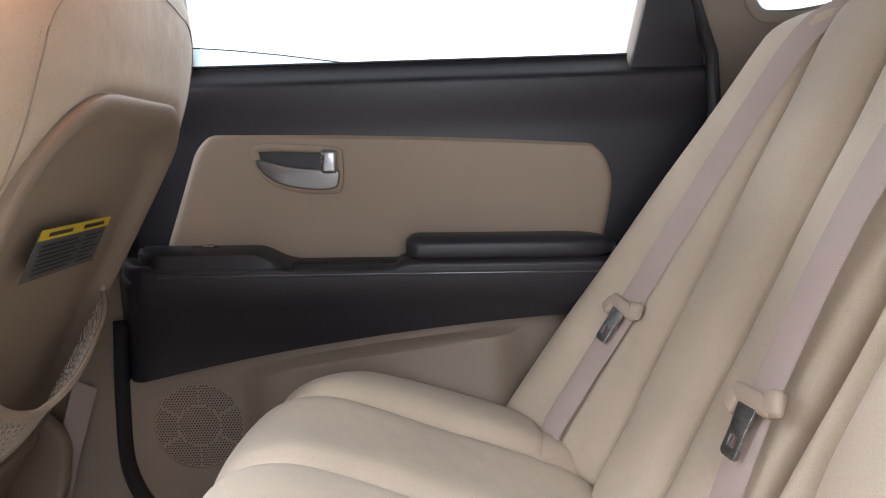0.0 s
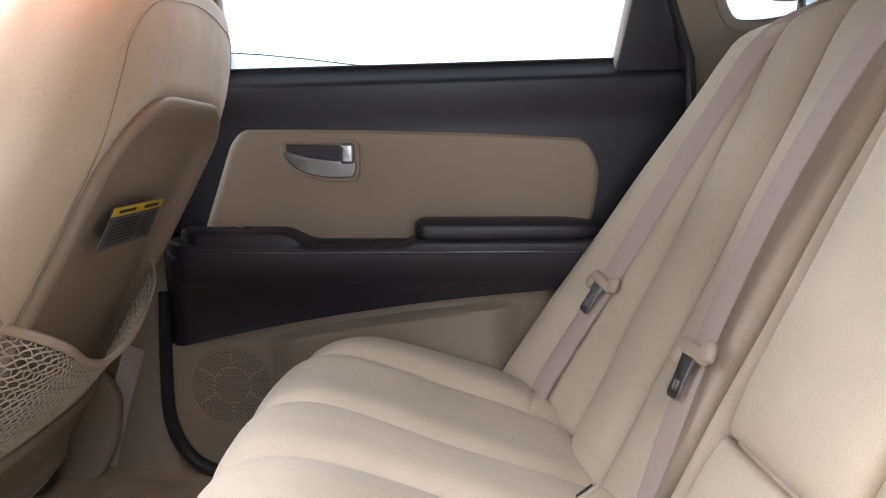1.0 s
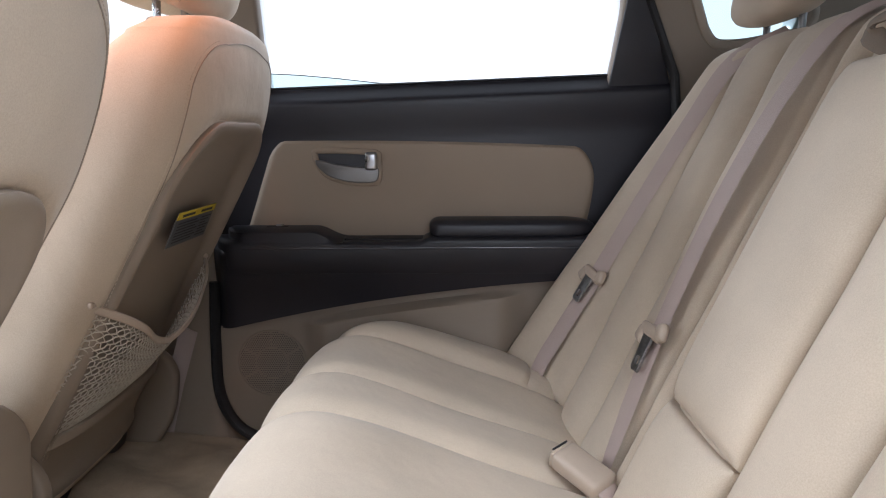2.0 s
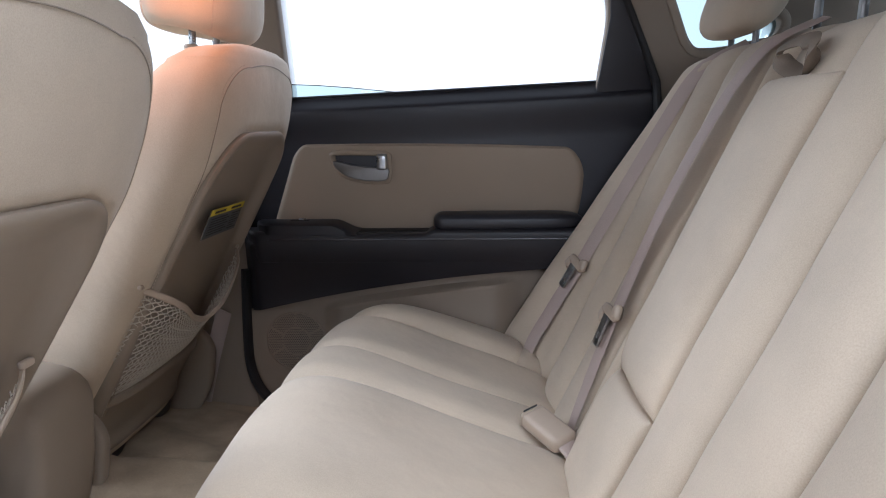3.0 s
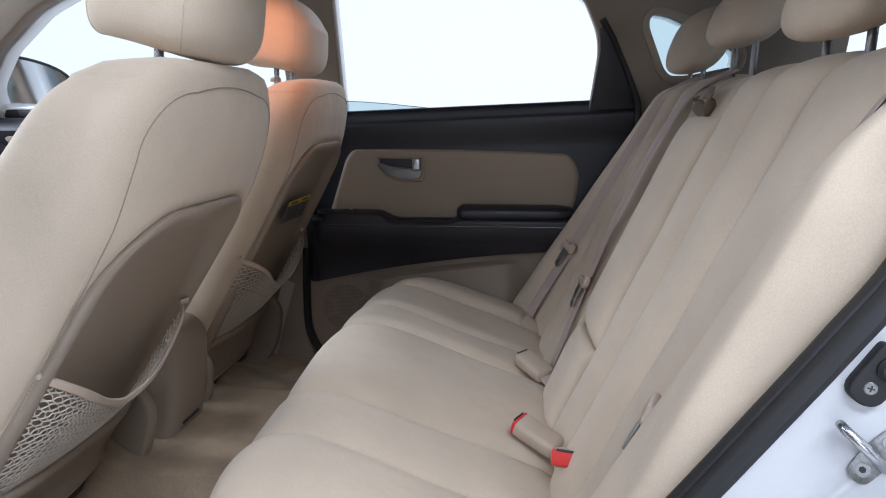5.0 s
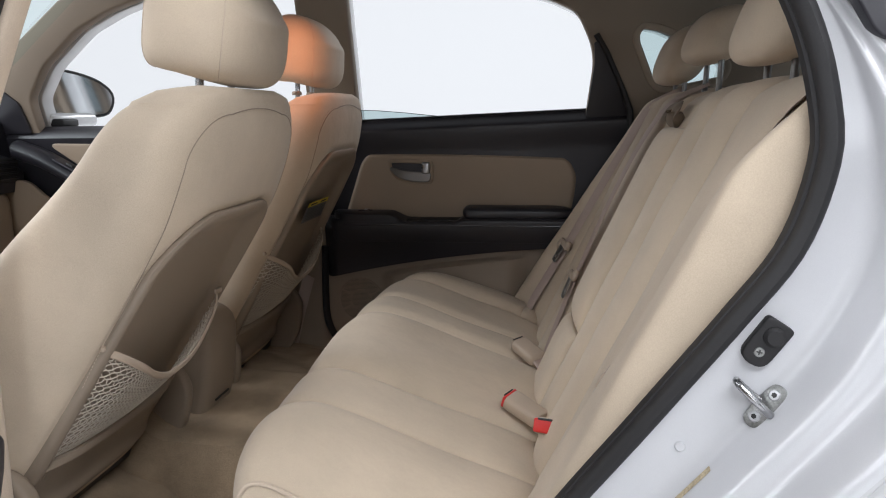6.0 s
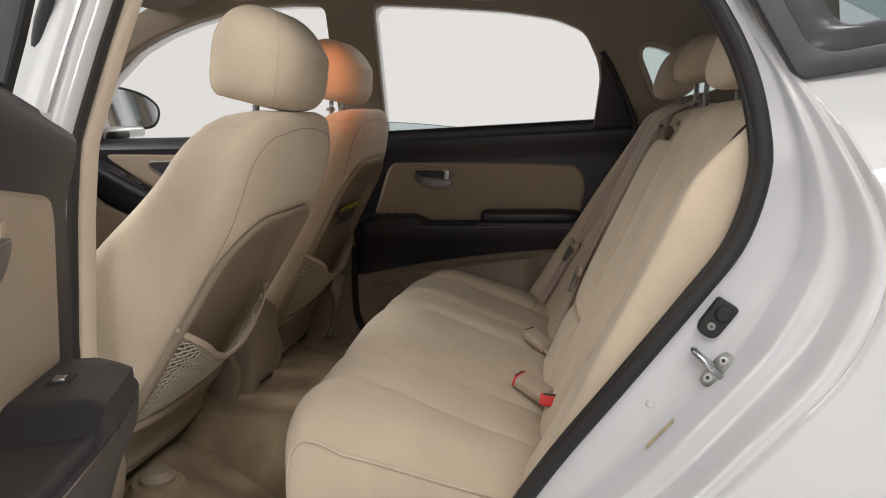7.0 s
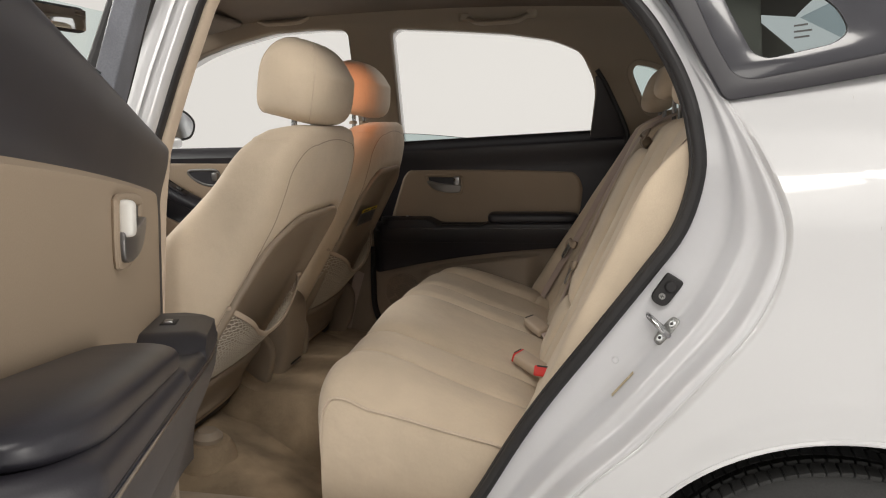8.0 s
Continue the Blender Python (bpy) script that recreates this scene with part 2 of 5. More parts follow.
def rounded(pts, r, n=6):
    """A closed outline with its corners rounded by r (one radius, or one for each corner)."""
    out = []
    m = len(pts)
    for i in range(m):
        rr = r[i] if isinstance(r, (list, tuple)) else r
        a, p, b = Vector(pts[i - 1]), Vector(pts[i]), Vector(pts[(i + 1) % m])
        u, w = (a - p), (b - p)
        k = min(rr, u.length * 0.49, w.length * 0.49)
        s, e = p + u.normalized() * k, p + w.normalized() * k
        for t in np.linspace(0, 1, n):
            out.append(tuple((1 - t) ** 2 * s + 2 * t * (1 - t) * p + t * t * e))
    return out

# ---------------------------------------------------------------- studio and car shell
GROUND = -0.06
bm = bmesh.new()
bmesh.ops.create_grid(bm, x_segments=8, y_segments=8, size=60)
ground = part("ground", bm, FLOORM, None)
ground.location.z = GROUND
tagged(ground, "seamless white studio floor under the car", "floor", kind="structure")

# white cyclorama behind the car, bright by its own emission, curving up out of the floor
prof = [(6.0, GROUND + 0.004), (7.5, GROUND + 0.05), (8.6, 0.35), (9.3, 1.1), (9.6, 2.2), (9.7, 4.0), (9.7, 8.0)]
prof = spline(prof, 30)
P = np.zeros((30, 30, 3))
for i, x in enumerate(np.linspace(-22, 16, 30)):
    P[i, :, 0], P[i, :, 1], P[i, :, 2] = x, prof[:, 0], prof[:, 1]
tagged(part("backdrop", grid(P), GLOW, None), "seamless white studio backdrop, its light put in as glow", "backdrop", kind="structure")

car = thing("car", "white compact sedan with a beige interior and one open door", "car")
AXLE = (0.665, 0.245)


def tumble(z):
    """Inner face of the upper side walls: they lean in towards the roof."""
    return 0.693 - 0.27 * (z - 1.05)


# floor: two footwells and the centre tunnel
ys = np.linspace(-0.72, 0.72, 97)
xs = np.linspace(-1.35, -0.05, 60)
X, Yg = np.meshgrid(xs, ys, indexing="ij")
Z = 0.150 + 0.205 * (1 - smooth01(0.205, 0.262, np.abs(Yg))) + 0.10 * smooth01(0.66, 0.715, np.abs(Yg))
Z += 0.055 * smooth01(-0.64, -0.74, X) + 0.05 * smooth01(-0.85, -1.15, X) + 0.003 * np.sin(X * 23 + Yg * 11) + 0.003 * np.sin(X * 9 - Yg * 27)
part("floor_carpet", grid(np.stack([X, Yg, Z], -1), back=(0, 0, -0.03)), CARPET, car, "worn stained beige carpet")

# door sills
for s in (-1, 1):
    part("sill_trim", rbox((2.1, 0.09, 0.07), 0.02, pose(-0.45, s * 0.715, 0.285)), SHELL, car)
    part("rocker_panel", rbox((2.3, 0.11, 0.22), 0.04, pose(-0.45, s * 0.80, 0.20)), PAINT, car)

# headliner and roof skin
xs = np.linspace(-1.22, 0.95, 50)
ys = np.linspace(-0.60, 0.60, 41)
X, Yg = np.meshgrid(xs, ys, indexing="ij")
crown = 1.535 - 0.050 * ((X + 0.45) / 1.1) ** 2 - 0.045 * (np.abs(Yg) / 0.6) ** 2.6
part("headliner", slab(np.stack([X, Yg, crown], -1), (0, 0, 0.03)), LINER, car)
part("roof_panel", slab(np.stack([X * 1.02, Yg * 1.06, crown + 0.055], -1), (0, 0, -0.012)), PAINT, car)

# upper side wall on the closed side: pillars round three window openings
FRONTWIN = [(-0.578, 0.985), (-0.575, 1.434), (-0.600, 1.455), (-0.706, 1.462), (-0.889, 1.457), (-1.086, 1.420), (-1.203, 1.387), (-1.33, 1.335), (-1.49, 1.225), (-1.58, 1.12), (-1.58, 0.985)]
REARWIN = [(0.300, 0.985), (0.322, 1.190), (0.313, 1.245), (0.268, 1.338), (0.168, 1.382), (0.01, 1.411), (-0.193, 1.432), (-0.400, 1.450), (-0.426, 1.432), (-0.428, 0.985)]
QUARTER = [(0.432, 1.272), (0.450, 1.290), (0.50, 1.282), (0.60, 1.235), (0.70, 1.18), (0.69, 1.135), (0.56, 1.110), (0.505, 1.110), (0.482, 1.135), (0.432, 1.245)]
OUTLINE = [(-1.86, 0.95), (0.95, 0.95), (0.95, 1.30), (0.80, 1.42), (0.45, 1.50), (-0.75, 1.515), (-1.14, 1.49), (-1.36, 1.41), (-1.56, 1.285), (-1.86, 1.02)]
side = lambda u, v, w: Vector((u, tumble(v) + w, v))
part("side_trim", cut_plate(OUTLINE, [rounded(FRONTWIN, 0.03), rounded(REARWIN, 0.035), rounded(QUARTER, 0.025)], 0.028, 0.007, side), PILLAR, car, "beige moulded pillar trim")
outer = lambda u, v, w: Vector((u, tumble(v) + 0.075 + w, v))
part("side_frame", cut_plate(OUTLINE, [rounded([(x - 0.006, z) for x, z in FRONTWIN], 0.03), rounded([(x * 1.02, z) for x, z in REARWIN], 0.035), rounded(QUARTER, 0.02)], 0.05, 0.004, outer), PAINT, car, "white painted window frame")

# lip of the quarter window, and its pane
q = [side(u, v, -0.018) for u, v in rounded(QUARTER, 0.03)]
part("window_lip", tube(q, 0.011, 0.008, 8, up=(0, 1, 0.27), closed=True), SHELL, car)
part("window_seal", tube([p + Vector((0, 0.03, 0)) for p in q], 0.007, 0.008, 8, up=(0, 1, 0.27), closed=True), RUBBER, car)
bm = bmesh.new()
bm.faces.new([bm.verts.new(side(u, v, 0.03)) for u, v in rounded(QUARTER, 0.02)])
pane = part("window_pane", bm, GLASS, car)
pane.visible_shadow = False

# black triangle behind the rear side window of the closed side
bm = cut_plate(rounded([(0.300, 1.022), (0.425, 1.025), (0.397, 1.10), (0.328, 1.245), (0.316, 1.245), (0.321, 1.19)], 0.004), [], 0.016, 0.003, lambda u, v, w: side(u, v, w - 0.014))
part("corner_cover", bm, DARK, car)
# black run channel round the rear side window of the closed side
run = [side(u, v, -0.013) for u, v in rounded(REARWIN, 0.035) if v > 1.03]
part("window_seal", tube([tuple(p) for p in run], 0.0045, 0.006, 8, up=(0, 1, 0.27)), RUBBER, car)
# seal between door and pillar on the closed side
part("door_seal", tube([(0.318, tumble(1.27) - 0.016, 1.27), (0.35, tumble(1.22) - 0.016, 1.22), (0.40, tumble(1.12) - 0.016, 1.12), (0.427, 0.655, 1.05), (0.435, 0.650, 0.96), (0.42, 0.645, 0.88), (0.36, 0.64, 0.78)], 0.010, 0.012, 10, up=(0, 1, 0)), RUBBER, car)

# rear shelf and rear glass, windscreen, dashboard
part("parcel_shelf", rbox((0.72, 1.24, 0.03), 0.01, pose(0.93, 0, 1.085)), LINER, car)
bm = bmesh.new()
bm.faces.new([bm.verts.new(p) for p in ((0.95, -0.55, 1.40), (0.95, 0.55, 1.40), (1.52, 0.62, 1.11), (1.52, -0.62, 1.11))])
rg = part("rear_window", bm, GLASSD, car)
bm = bmesh.new()
bm.faces.new([bm.verts.new(p) for p in ((-1.22, -0.58, 1.47), (-1.22, 0.58, 1.47), (-1.90, 0.66, 1.02), (-1.90, -0.66, 1.02))])
ws = part("windscreen", bm, CLEAR, car)
ws.visible_shadow = False

# boot floor and body end, which close the shell behind the seats
part("rear_bulkhead", rbox((0.04, 1.36, 0.80), 0.01, pose(0.60, 0, 0.66)), LINER, car)
part("boot_lid", rbox((0.55, 1.50, 0.40), 0.08, pose(1.60, 0, 0.86)), PAINT, car)
part("front_bulkhead", rbox((0.04, 1.40, 0.85), 0.01, pose(-1.72, 0, 0.62)), DARK, car)
part("bonnet", rbox((1.0, 1.50, 0.12), 0.05, pose(-2.3, 0, 0.93)), PAINT, car)

# outer skin of the closed side, seen only from outside
part("outer_side", rbox((3.2, 0.05, 0.70), 0.02, pose(-0.35, 0.835, 0.66)), PAINT, car)

# ---------------------------------------------------------------- opening of the open door
# each row: x, z of the rubber seal's middle, then x, y, z of the outer panel edge
SEAL = spline([(0.10, 1.43), (0.24, 1.385), (0.350, 1.270), (0.399, 1.195), (0.431, 1.124), (0.447, 1.053), (0.449, 0.989), (0.426, 0.906), (0.375, 0.829), (0.302, 0.728), (0.216, 0.609), (0.155, 0.513), (0.085, 0.390), (0.03, 0.315), (-0.06, 0.30)], 80)
EDGE = spline([(0.14, -0.60, 1.46), (0.29, -0.625, 1.41), (0.405, -0.66, 1.265), (0.452, -0.70, 1.170), (0.487, -0.735, 1.110), (0.518, -0.80, 1.035), (0.548, -0.85, 0.945), (0.548, -0.865, 0.873), (0.512, -0.868, 0.779), (0.437, -0.866, 0.679), (0.357, -0.862, 0.581), (0.271, -0.858, 0.496), (0.19, -0.855, 0.40), (0.12, -0.85, 0.30), (0.02, -0.85, 0.24)], 80)


def seal_y(z):
    return -0.728 + 0.21 * np.clip(z - 1.02, 0, 1) + 0.02 * smooth01(0.7, 0.4, z)


A = np.stack([SEAL[:, 0], seal_y(SEAL[:, 1]), SEAL[:, 1]], 1)
B = EDGE
# cross-profile of the jamb: share of the way across, share of the depth
JS = np.array([[0.0, 0.0], [0.20, 0.01], [0.38, 0.03], [0.52, 0.06], [0.60, 0.13], [0.64, 0.30], [0.67, 0.44], [0.70, 0.50], [0.75, 0.52], [0.81, 0.55], [0.85, 0.63], [0.88, 0.82], [0.905, 0.93], [0.94, 0.985], [1.0, 1.0]])
JS = spline(JS, 46)
P = np.zeros((80, 46, 3))
for j, (a, d) in enumerate(JS):
    P[:, j, 0] = A[:, 0] + (B[:, 0] - A[:, 0]) * a
    P[:, j, 2] = A[:, 2] + (B[:, 2] - A[:, 2]) * a
    P[:, j, 1] = A[:, 1] + (B[:, 1] - A[:, 1]) * d
JP = P.copy()
part("door_jamb", grid(P), JAMB, car, "scuffed white painted door jamb")
seal_pts = [tuple(p) for p in A + np.array([0, -0.012, 0])]
part("door_seal", tube(seal_pts, 0.0105, 0.014, 12, up=(0, 1, 0)), RUBBER, car, "black rubber door seal")
part("seal_lip", tube([(x - 0.008, y + 0.014, z) for x, y, z in seal_pts], 0.007, 0.010, 8, up=(0, 1, 0)), RUBBER, car)
part("panel_edge", tube([tuple(p) for p in EDGE + np.array([-0.001, 0.003, 0])], 0.0035, 0.0035, 8, up=(0, 1, 0)), PAINT, car)
# inner trim strip between seal and seat
lip = np.zeros((80, 6, 3))
for j, (dx, dy) in enumerate(((0.0, 0.0), (-0.002, 0.01), (-0.003, 0.018), (-0.002, 0.026), (0.0, 0.034), (0.004, 0.042))):
    lip[:, j] = A + np.array([dx, dy, 0])
part("pillar_trim", grid(lip), PILLAR, car)


def skin_y(x, z):
    zz = np.array([0.20, 0.30, 0.45, 0.60, 0.80, 0.90, 0.932, 0.96, 1.00, 1.06, 1.11, 1.16])
    yy = np.array([-0.82, -0.845, -0.858, -0.868, -0.874, -0.872, -0.871, -0.860, -0.842, -0.792, -0.735, -0.70])
    return np.interp(z, zz, yy) - 0.01 * smooth01(0.45, 0.9, x)


# quarter panel: in front of the axle from the door edge to the arch, behind it spread round the arch
AX, AZ = AXLE
AR = 0.375
edge_in = spline([(x, z) for x, y, z in EDGE[::4] if 0.24 < z < 1.085][::-1] + [(0.487, 1.114)], 110)


def panel_y(x, z):
    r = np.hypot(x - AX, z - AZ)
    return skin_y(x, z) - 0.012 * np.exp(-((r - AR) / 0.035) ** 2)


P = np.zeros((110, 60, 3))
for i, (x, z) in enumerate(edge_in):
    t = i / 109
    if t < 0.5:
        a = math.radians(183 - 93 * t / 0.5)
        q = (AX + AR * math.cos(a), AZ + AR * math.sin(a))
    else:
        q = (AX, AZ + AR + (1.147 - AZ - AR) * (t - 0.5) / 0.5)
    k = np.linspace(0, 1, 60)
    P[i, :, 0], P[i, :, 2] = x + (q[0] - x) * k, z + (q[1] - z) * k
    P[i, :, 1] = panel_y(P[i, :, 0], P[i, :, 2])
    # rolled in to the jamb along its front edge
    roll = np.clip(1 - k / 0.05, 0, 1) ** 2
    P[i, :, 1] += (float(np.interp(z, EDGE[::-1, 2], EDGE[::-1, 1])) + 0.002 - P[i, :, 1]) * roll
part("quarter_panel", grid(P), PAINT, car, "glossy white rear quarter panel")
border = [(AX, 1.147), (0.71, 1.160), (0.86, 1.195), (1.05, 1.21), (1.40, 1.14), (1.75, 1.05), (1.85, 0.7), (1.80, 0.24)]
ang = np.array([math.atan2(z - AZ, x - AX) for x, z in border])
rad = np.array([math.hypot(x - AX, z - AZ) for x, z in border])
th = np.linspace(math.pi / 2, 0.0, 90)
R = np.interp(th, ang[::-1], rad[::-1])
P = np.zeros((90, 50, 3))
for j, t in enumerate(np.linspace(0, 1, 50)):
    r = AR + (R - AR) * t
    P[:, j, 0], P[:, j, 2] = AX + r * np.cos(th), AZ + r * np.sin(th)
    P[:, j, 1] = panel_y(P[:, j, 0], P[:, j, 2])
part("rear_wing", grid(P), PAINT, car)
# rolled arch edge and black liner
arch = [(AX + AR * math.cos(t), float(skin_y(AX + AR * math.cos(t), AZ + AR * math.sin(t))) - 0.010, AZ + AR * math.sin(t)) for t in np.linspace(math.pi + 0.15, -0.1, 60)]
part("arch_lip", tube(arch, 0.005, 0.005, 8, up=(0, 1, 0)), PAINT, car)
P = np.zeros((60, 5, 3))
for i, t in enumerate(np.linspace(math.pi + 0.3, -0.2, 60)):
    for j, (r, y) in enumerate(((AR - 0.004, -0.872), (AR - 0.006, -0.80), (AR - 0.01, -0.72), (AR - 0.02, -0.62), (0.02, -0.61))):
        P[i, j] = (AX + r * math.cos(t), y, AZ + r * math.sin(t))
part("arch_liner", grid(P), RUBBER, car)

# outer quarter window: black surround and pane
QG = [(0.489, 1.112), (0.60, 1.128), (0.72, 1.147), (0.90, 1.18), (0.88, 1.30), (0.62, 1.395), (0.288, 1.402), (0.402, 1.272), (0.48, 1.120)]
QB = [(0.437, 1.27), (0.463, 1.205), (0.493, 1.148), (0.520, 1.138), (0.605, 1.152), (0.712, 1.171), (0.81, 1.195), (0.80, 1.25), (0.70, 1.325), (0.60, 1.365), (0.375, 1.388)]
QP = [(0.482, 1.267), (0.506, 1.216), (0.524, 1.180), (0.546, 1.171), (0.642, 1.190), (0.664, 1.208), (0.648, 1.245), (0.57, 1.305), (0.45, 1.335)]
qy = lambda u, v, w: Vector((u, -0.735 + 0.24 * (v - 1.11) - w, v))
part("quarter_window_frame", cut_plate(rounded(QG, 0.008), [rounded(QB, 0.03)], 0.014, 0.003, qy), DARK, car, "dark quarter window surround")
part("glass_border", cut_plate(rounded(QB, 0.03), [rounded(QP, 0.02)], 0.006, 0.001, lambda u, v, w: qy(u, v, w - 0.001)), GLOSS, car, "black printed glass border")
bm = bmesh.new()
bm.faces.new([bm.verts.new(qy(u, v, -0.003)) for u, v in rounded(QP, 0.02)])
qp = part("window_pane", bm, GLASSD, car)
for k, w in enumerate((0.020, 0.026, 0.022)):
    bm = bmesh.new()
    bm.faces.new([bm.verts.new(qy(u, v, -0.001)) for u, v in ((0.585, 1.222 - 0.009 * k), (0.585 + w, 1.224 - 0.009 * k), (0.585 + w, 1.221 - 0.009 * k), (0.585, 1.219 - 0.009 * k))])
    part("print_bar", bm, INK, qp, smooth=False)
# inner trim behind that window
part("quarter_trim", cut_plate([(0.53, 1.06), (1.0, 1.06), (1.0, 1.25), (0.60, 1.44), (0.44, 1.45), (0.50, 1.22)], [rounded([(0.55, 1.150), (0.78, 1.195), (0.76, 1.26), (0.62, 1.34), (0.545, 1.34)], 0.03)], 0.02, 0.006, lambda u, v, w: qy(u, v, w - 0.075)), PILLAR, car)
# upper C-pillar and roof side above the opening
part("roof_rail", tube([(-1.30, -0.62, 1.36), (-1.0, -0.60, 1.43), (-0.5, -0.59, 1.475), (0.0, -0.59, 1.475), (0.30, -0.60, 1.43), (0.6, -0.62, 1.40), (0.95, -0.62, 1.36)], 0.035, 0.045, 12), PAINT, car)
part("roof_rail_trim", tube([(-1.30, -0.60, 1.345), (-1.0, -0.58, 1.41), (-0.5, -0.57, 1.45), (0.0, -0.57, 1.45), (0.30, -0.58, 1.41), (0.6, -0.6, 1.37)], 0.03, 0.035, 12), PILLAR, car)
part("pillar_base", rbox((0.45, 0.10, 0.5), 0.03, pose(0.83, -0.66, 0.86)), PILLAR, car)

# B-pillar on the open side: beige inside, black seal, white flange
zs = np.linspace(0.26, 1.44, 40)
bx = np.interp(zs, [0.26, 0.55, 0.71, 0.93, 1.06, 1.19, 1.32, 1.44], [-0.585, -0.572, -0.566, -0.537, -0.512, -0.474, -0.430, -0.375])
by = -0.68 + 0.24 * np.clip(zs - 1.04, 0, 1)
for name, mat, dx, dy, wx, wy in (("pillar_trim", CLOTH2, -0.036, 0.0, 0.017, 0.020), ("door_seal", RUBBER, -0.043, -0.034, 0.021, 0.016), ("pillar_panel", PAINT, -0.075, -0.055, 0.050, 0.030)):
    loops = []
    for x, y, z in zip(bx, by, zs):
        loops.append([Vector((x + dx + wx * abs(math.cos(t)) ** 0.6 * math.copysign(1, math.cos(t)), y + dy + wy * abs(math.sin(t)) ** 0.6 * math.copysign(1, math.sin(t)), z)) for t in [2 * math.pi * k / 16 for k in range(16)]])
    part(name, loft(loops), mat, car)
part("pillar_panel", loft([[Vector((x - 0.10 + 0.06 * math.cos(t), y - 0.095 + 0.022 * math.sin(t), z)) for t in [2 * math.pi * k / 16 for k in range(16)]] for x, y, z in zip(bx, by, zs)]), PAINT, car)
part("door_seal", tube([(x - 0.155, y - 0.11, z) for x, y, z in zip(bx, by, zs)], 0.012, 0.014, 10, up=(0, 1, 0)), RUBBER, car)
part("door_seal", tube([(-0.60, -0.752, 1.07), (-0.568, -0.752, 1.143), (-0.541, -0.751, 1.223), (-0.497, -0.750, 1.308), (-0.45, -0.748, 1.40)], 0.0095, 0.009, 10, up=(0, 1, 0)), RUBBER, car)


# ---------------------------------------------------------------- rear bench
rear = thing("rear_bench", "beige cloth rear bench seat with a split backrest", "car seat")
SLOPE = math.atan(0.56)
DV = np.array([math.sin(SLOPE), 0, math.cos(SLOPE)])
NV = np.array([-math.cos(SLOPE), 0, math.sin(SLOPE)])
B0 = np.array([0.245 - 0.56 * 0.247, 0, 0.42])


def foot(v):
    """How far the backrest lies behind its reference plane: deepest at the cushion, nothing at the top."""
    return max(0.0, 0.055 - 0.08 * v) + 0.02 * max(0.0, (0.06 - v) / 0.10)


def back_point(y, v, h=0.0):
    """A point on the rear backrest: across, up along it, out of it."""
    p = B0 + DV * v + NV * (h - foot(v))
    return Vector((p[0], y, p[2]))


def cells(y, lines, rise, power=3.2):
    """Padding between seams: full in the middle of each cell, drawn in at the seams."""
    h = np.zeros_like(y)
    for a, b, k in zip(lines, lines[1:], rise):
        t = np.clip((y - a) / (b - a), 0, 1)
        inside = (y >= a) & (y <= b)
        h = np.where(inside, k * (1 - np.abs(2 * t - 1) ** power), h)
    return h


def backrest(name, seams, rise, bolster, hold, n=300, m=90, top=0.80):
    """seams: rows of (y at the foot, y at the top), from the open side to the closed one; bolster: +1 or -1, the side of the outer bolster; hold: its height."""
    v = np.linspace(-0.05, 1.0, m)
    u = np.linspace(0, 1, n)
    P = np.zeros((n, m, 3))
    for j, t in enumerate(v):
        vv = t * top
        k = min(1, max(0, t))
        lines = [a + (b - a) * k for a, b in seams]
        yy = lines[0] + (lines[-1] - lines[0]) * u
        h = cells(yy, lines, rise, 2.4)
        s0, s1 = (lines[-2], lines[-1]) if bolster > 0 else (lines[1], lines[0])
        w = np.clip((yy - s0) / (s1 - s0), 0, 1)
        # outer bolster: rises towards the door, rounded off at its edge
        if bolster > 0:
            h = h + (hold * (1 - 1.05 * k)) * smooth01(0.0, 0.85, w) * (1 - 0.40 * np.clip((w - 0.86) / 0.14, 0, 1) ** 2)
        else:
            h = h + hold * (1 - smooth01(0.75, 0.95, k)) * smooth01(0.0, 0.10, w) * (1 - 0.5 * np.clip((w - 0.80) / 0.20, 0, 1) ** 2)
        h = np.where(w > 0, h + 0.014 * (1 - np.abs(2 * np.clip(w, 0, 1) ** 0.8 - 1) ** 5), h)
        for q in lines[1:-1]:
            h = h - 0.009 * np.exp(-((yy - q) / 0.0034) ** 2) - 0.007 * np.exp(-((yy - q) / 0.020) ** 2)
        if len(lines) > 5:
            # the seam along the outer bolster is a deep fold
            h = h - 0.010 * np.exp(-((yy - lines[1]) / 0.0045) ** 2) * smooth01(0.25, 0.35, t)
        # rounded off at the split between the two sections
        free = (yy - lines[0]) if bolster > 0 else (lines[-1] - yy)
        h = h - (0.014 * np.clip(1 - free / 0.009, 0, 1) ** 2 if bolster > 0 else 0.034 * np.clip(1 - free / 0.030, 0, 1) ** 2.4)
        roll = max(0.0, (t - 0.90) / 0.10)
        h = h - 0.10 * roll ** 2
        h = h - foot(vv) * (1 - (0.75 if bolster > 0 else 0.15) * smooth01(0.45, 1.0, w))
        # soft wave of worn padding
        h = h + 0.0016 * np.sin(yy * 31 + t * 9) * np.sin(t * 13 + yy * 7)
        P[:, j] = B0 + np.outer(np.ones(n), DV * (vv + 0.02 * roll)) + np.outer(h, NV)
        P[:, j, 1] = yy
    return part(name, grid(P, back=tuple(-NV * 0.06)), CLOTH, rear)


backrest("backrest", [(0.106, 0.104), (0.250, 0.262), (0.412, 0.400), (0.648, 0.545)], [0.018, 0.018, 0.0], 1, 0.056)
backrest("backrest", [(-0.700, -0.705), (-0.515, -0.680), (-0.415, -0.425), (-0.265, -0.270), (-0.130, -0.130), (0.048, 0.046), (0.099, 0.090)], [0.0, 0.016, 0.018, 0.016, 0.004, 0.012], -1, 0.030)

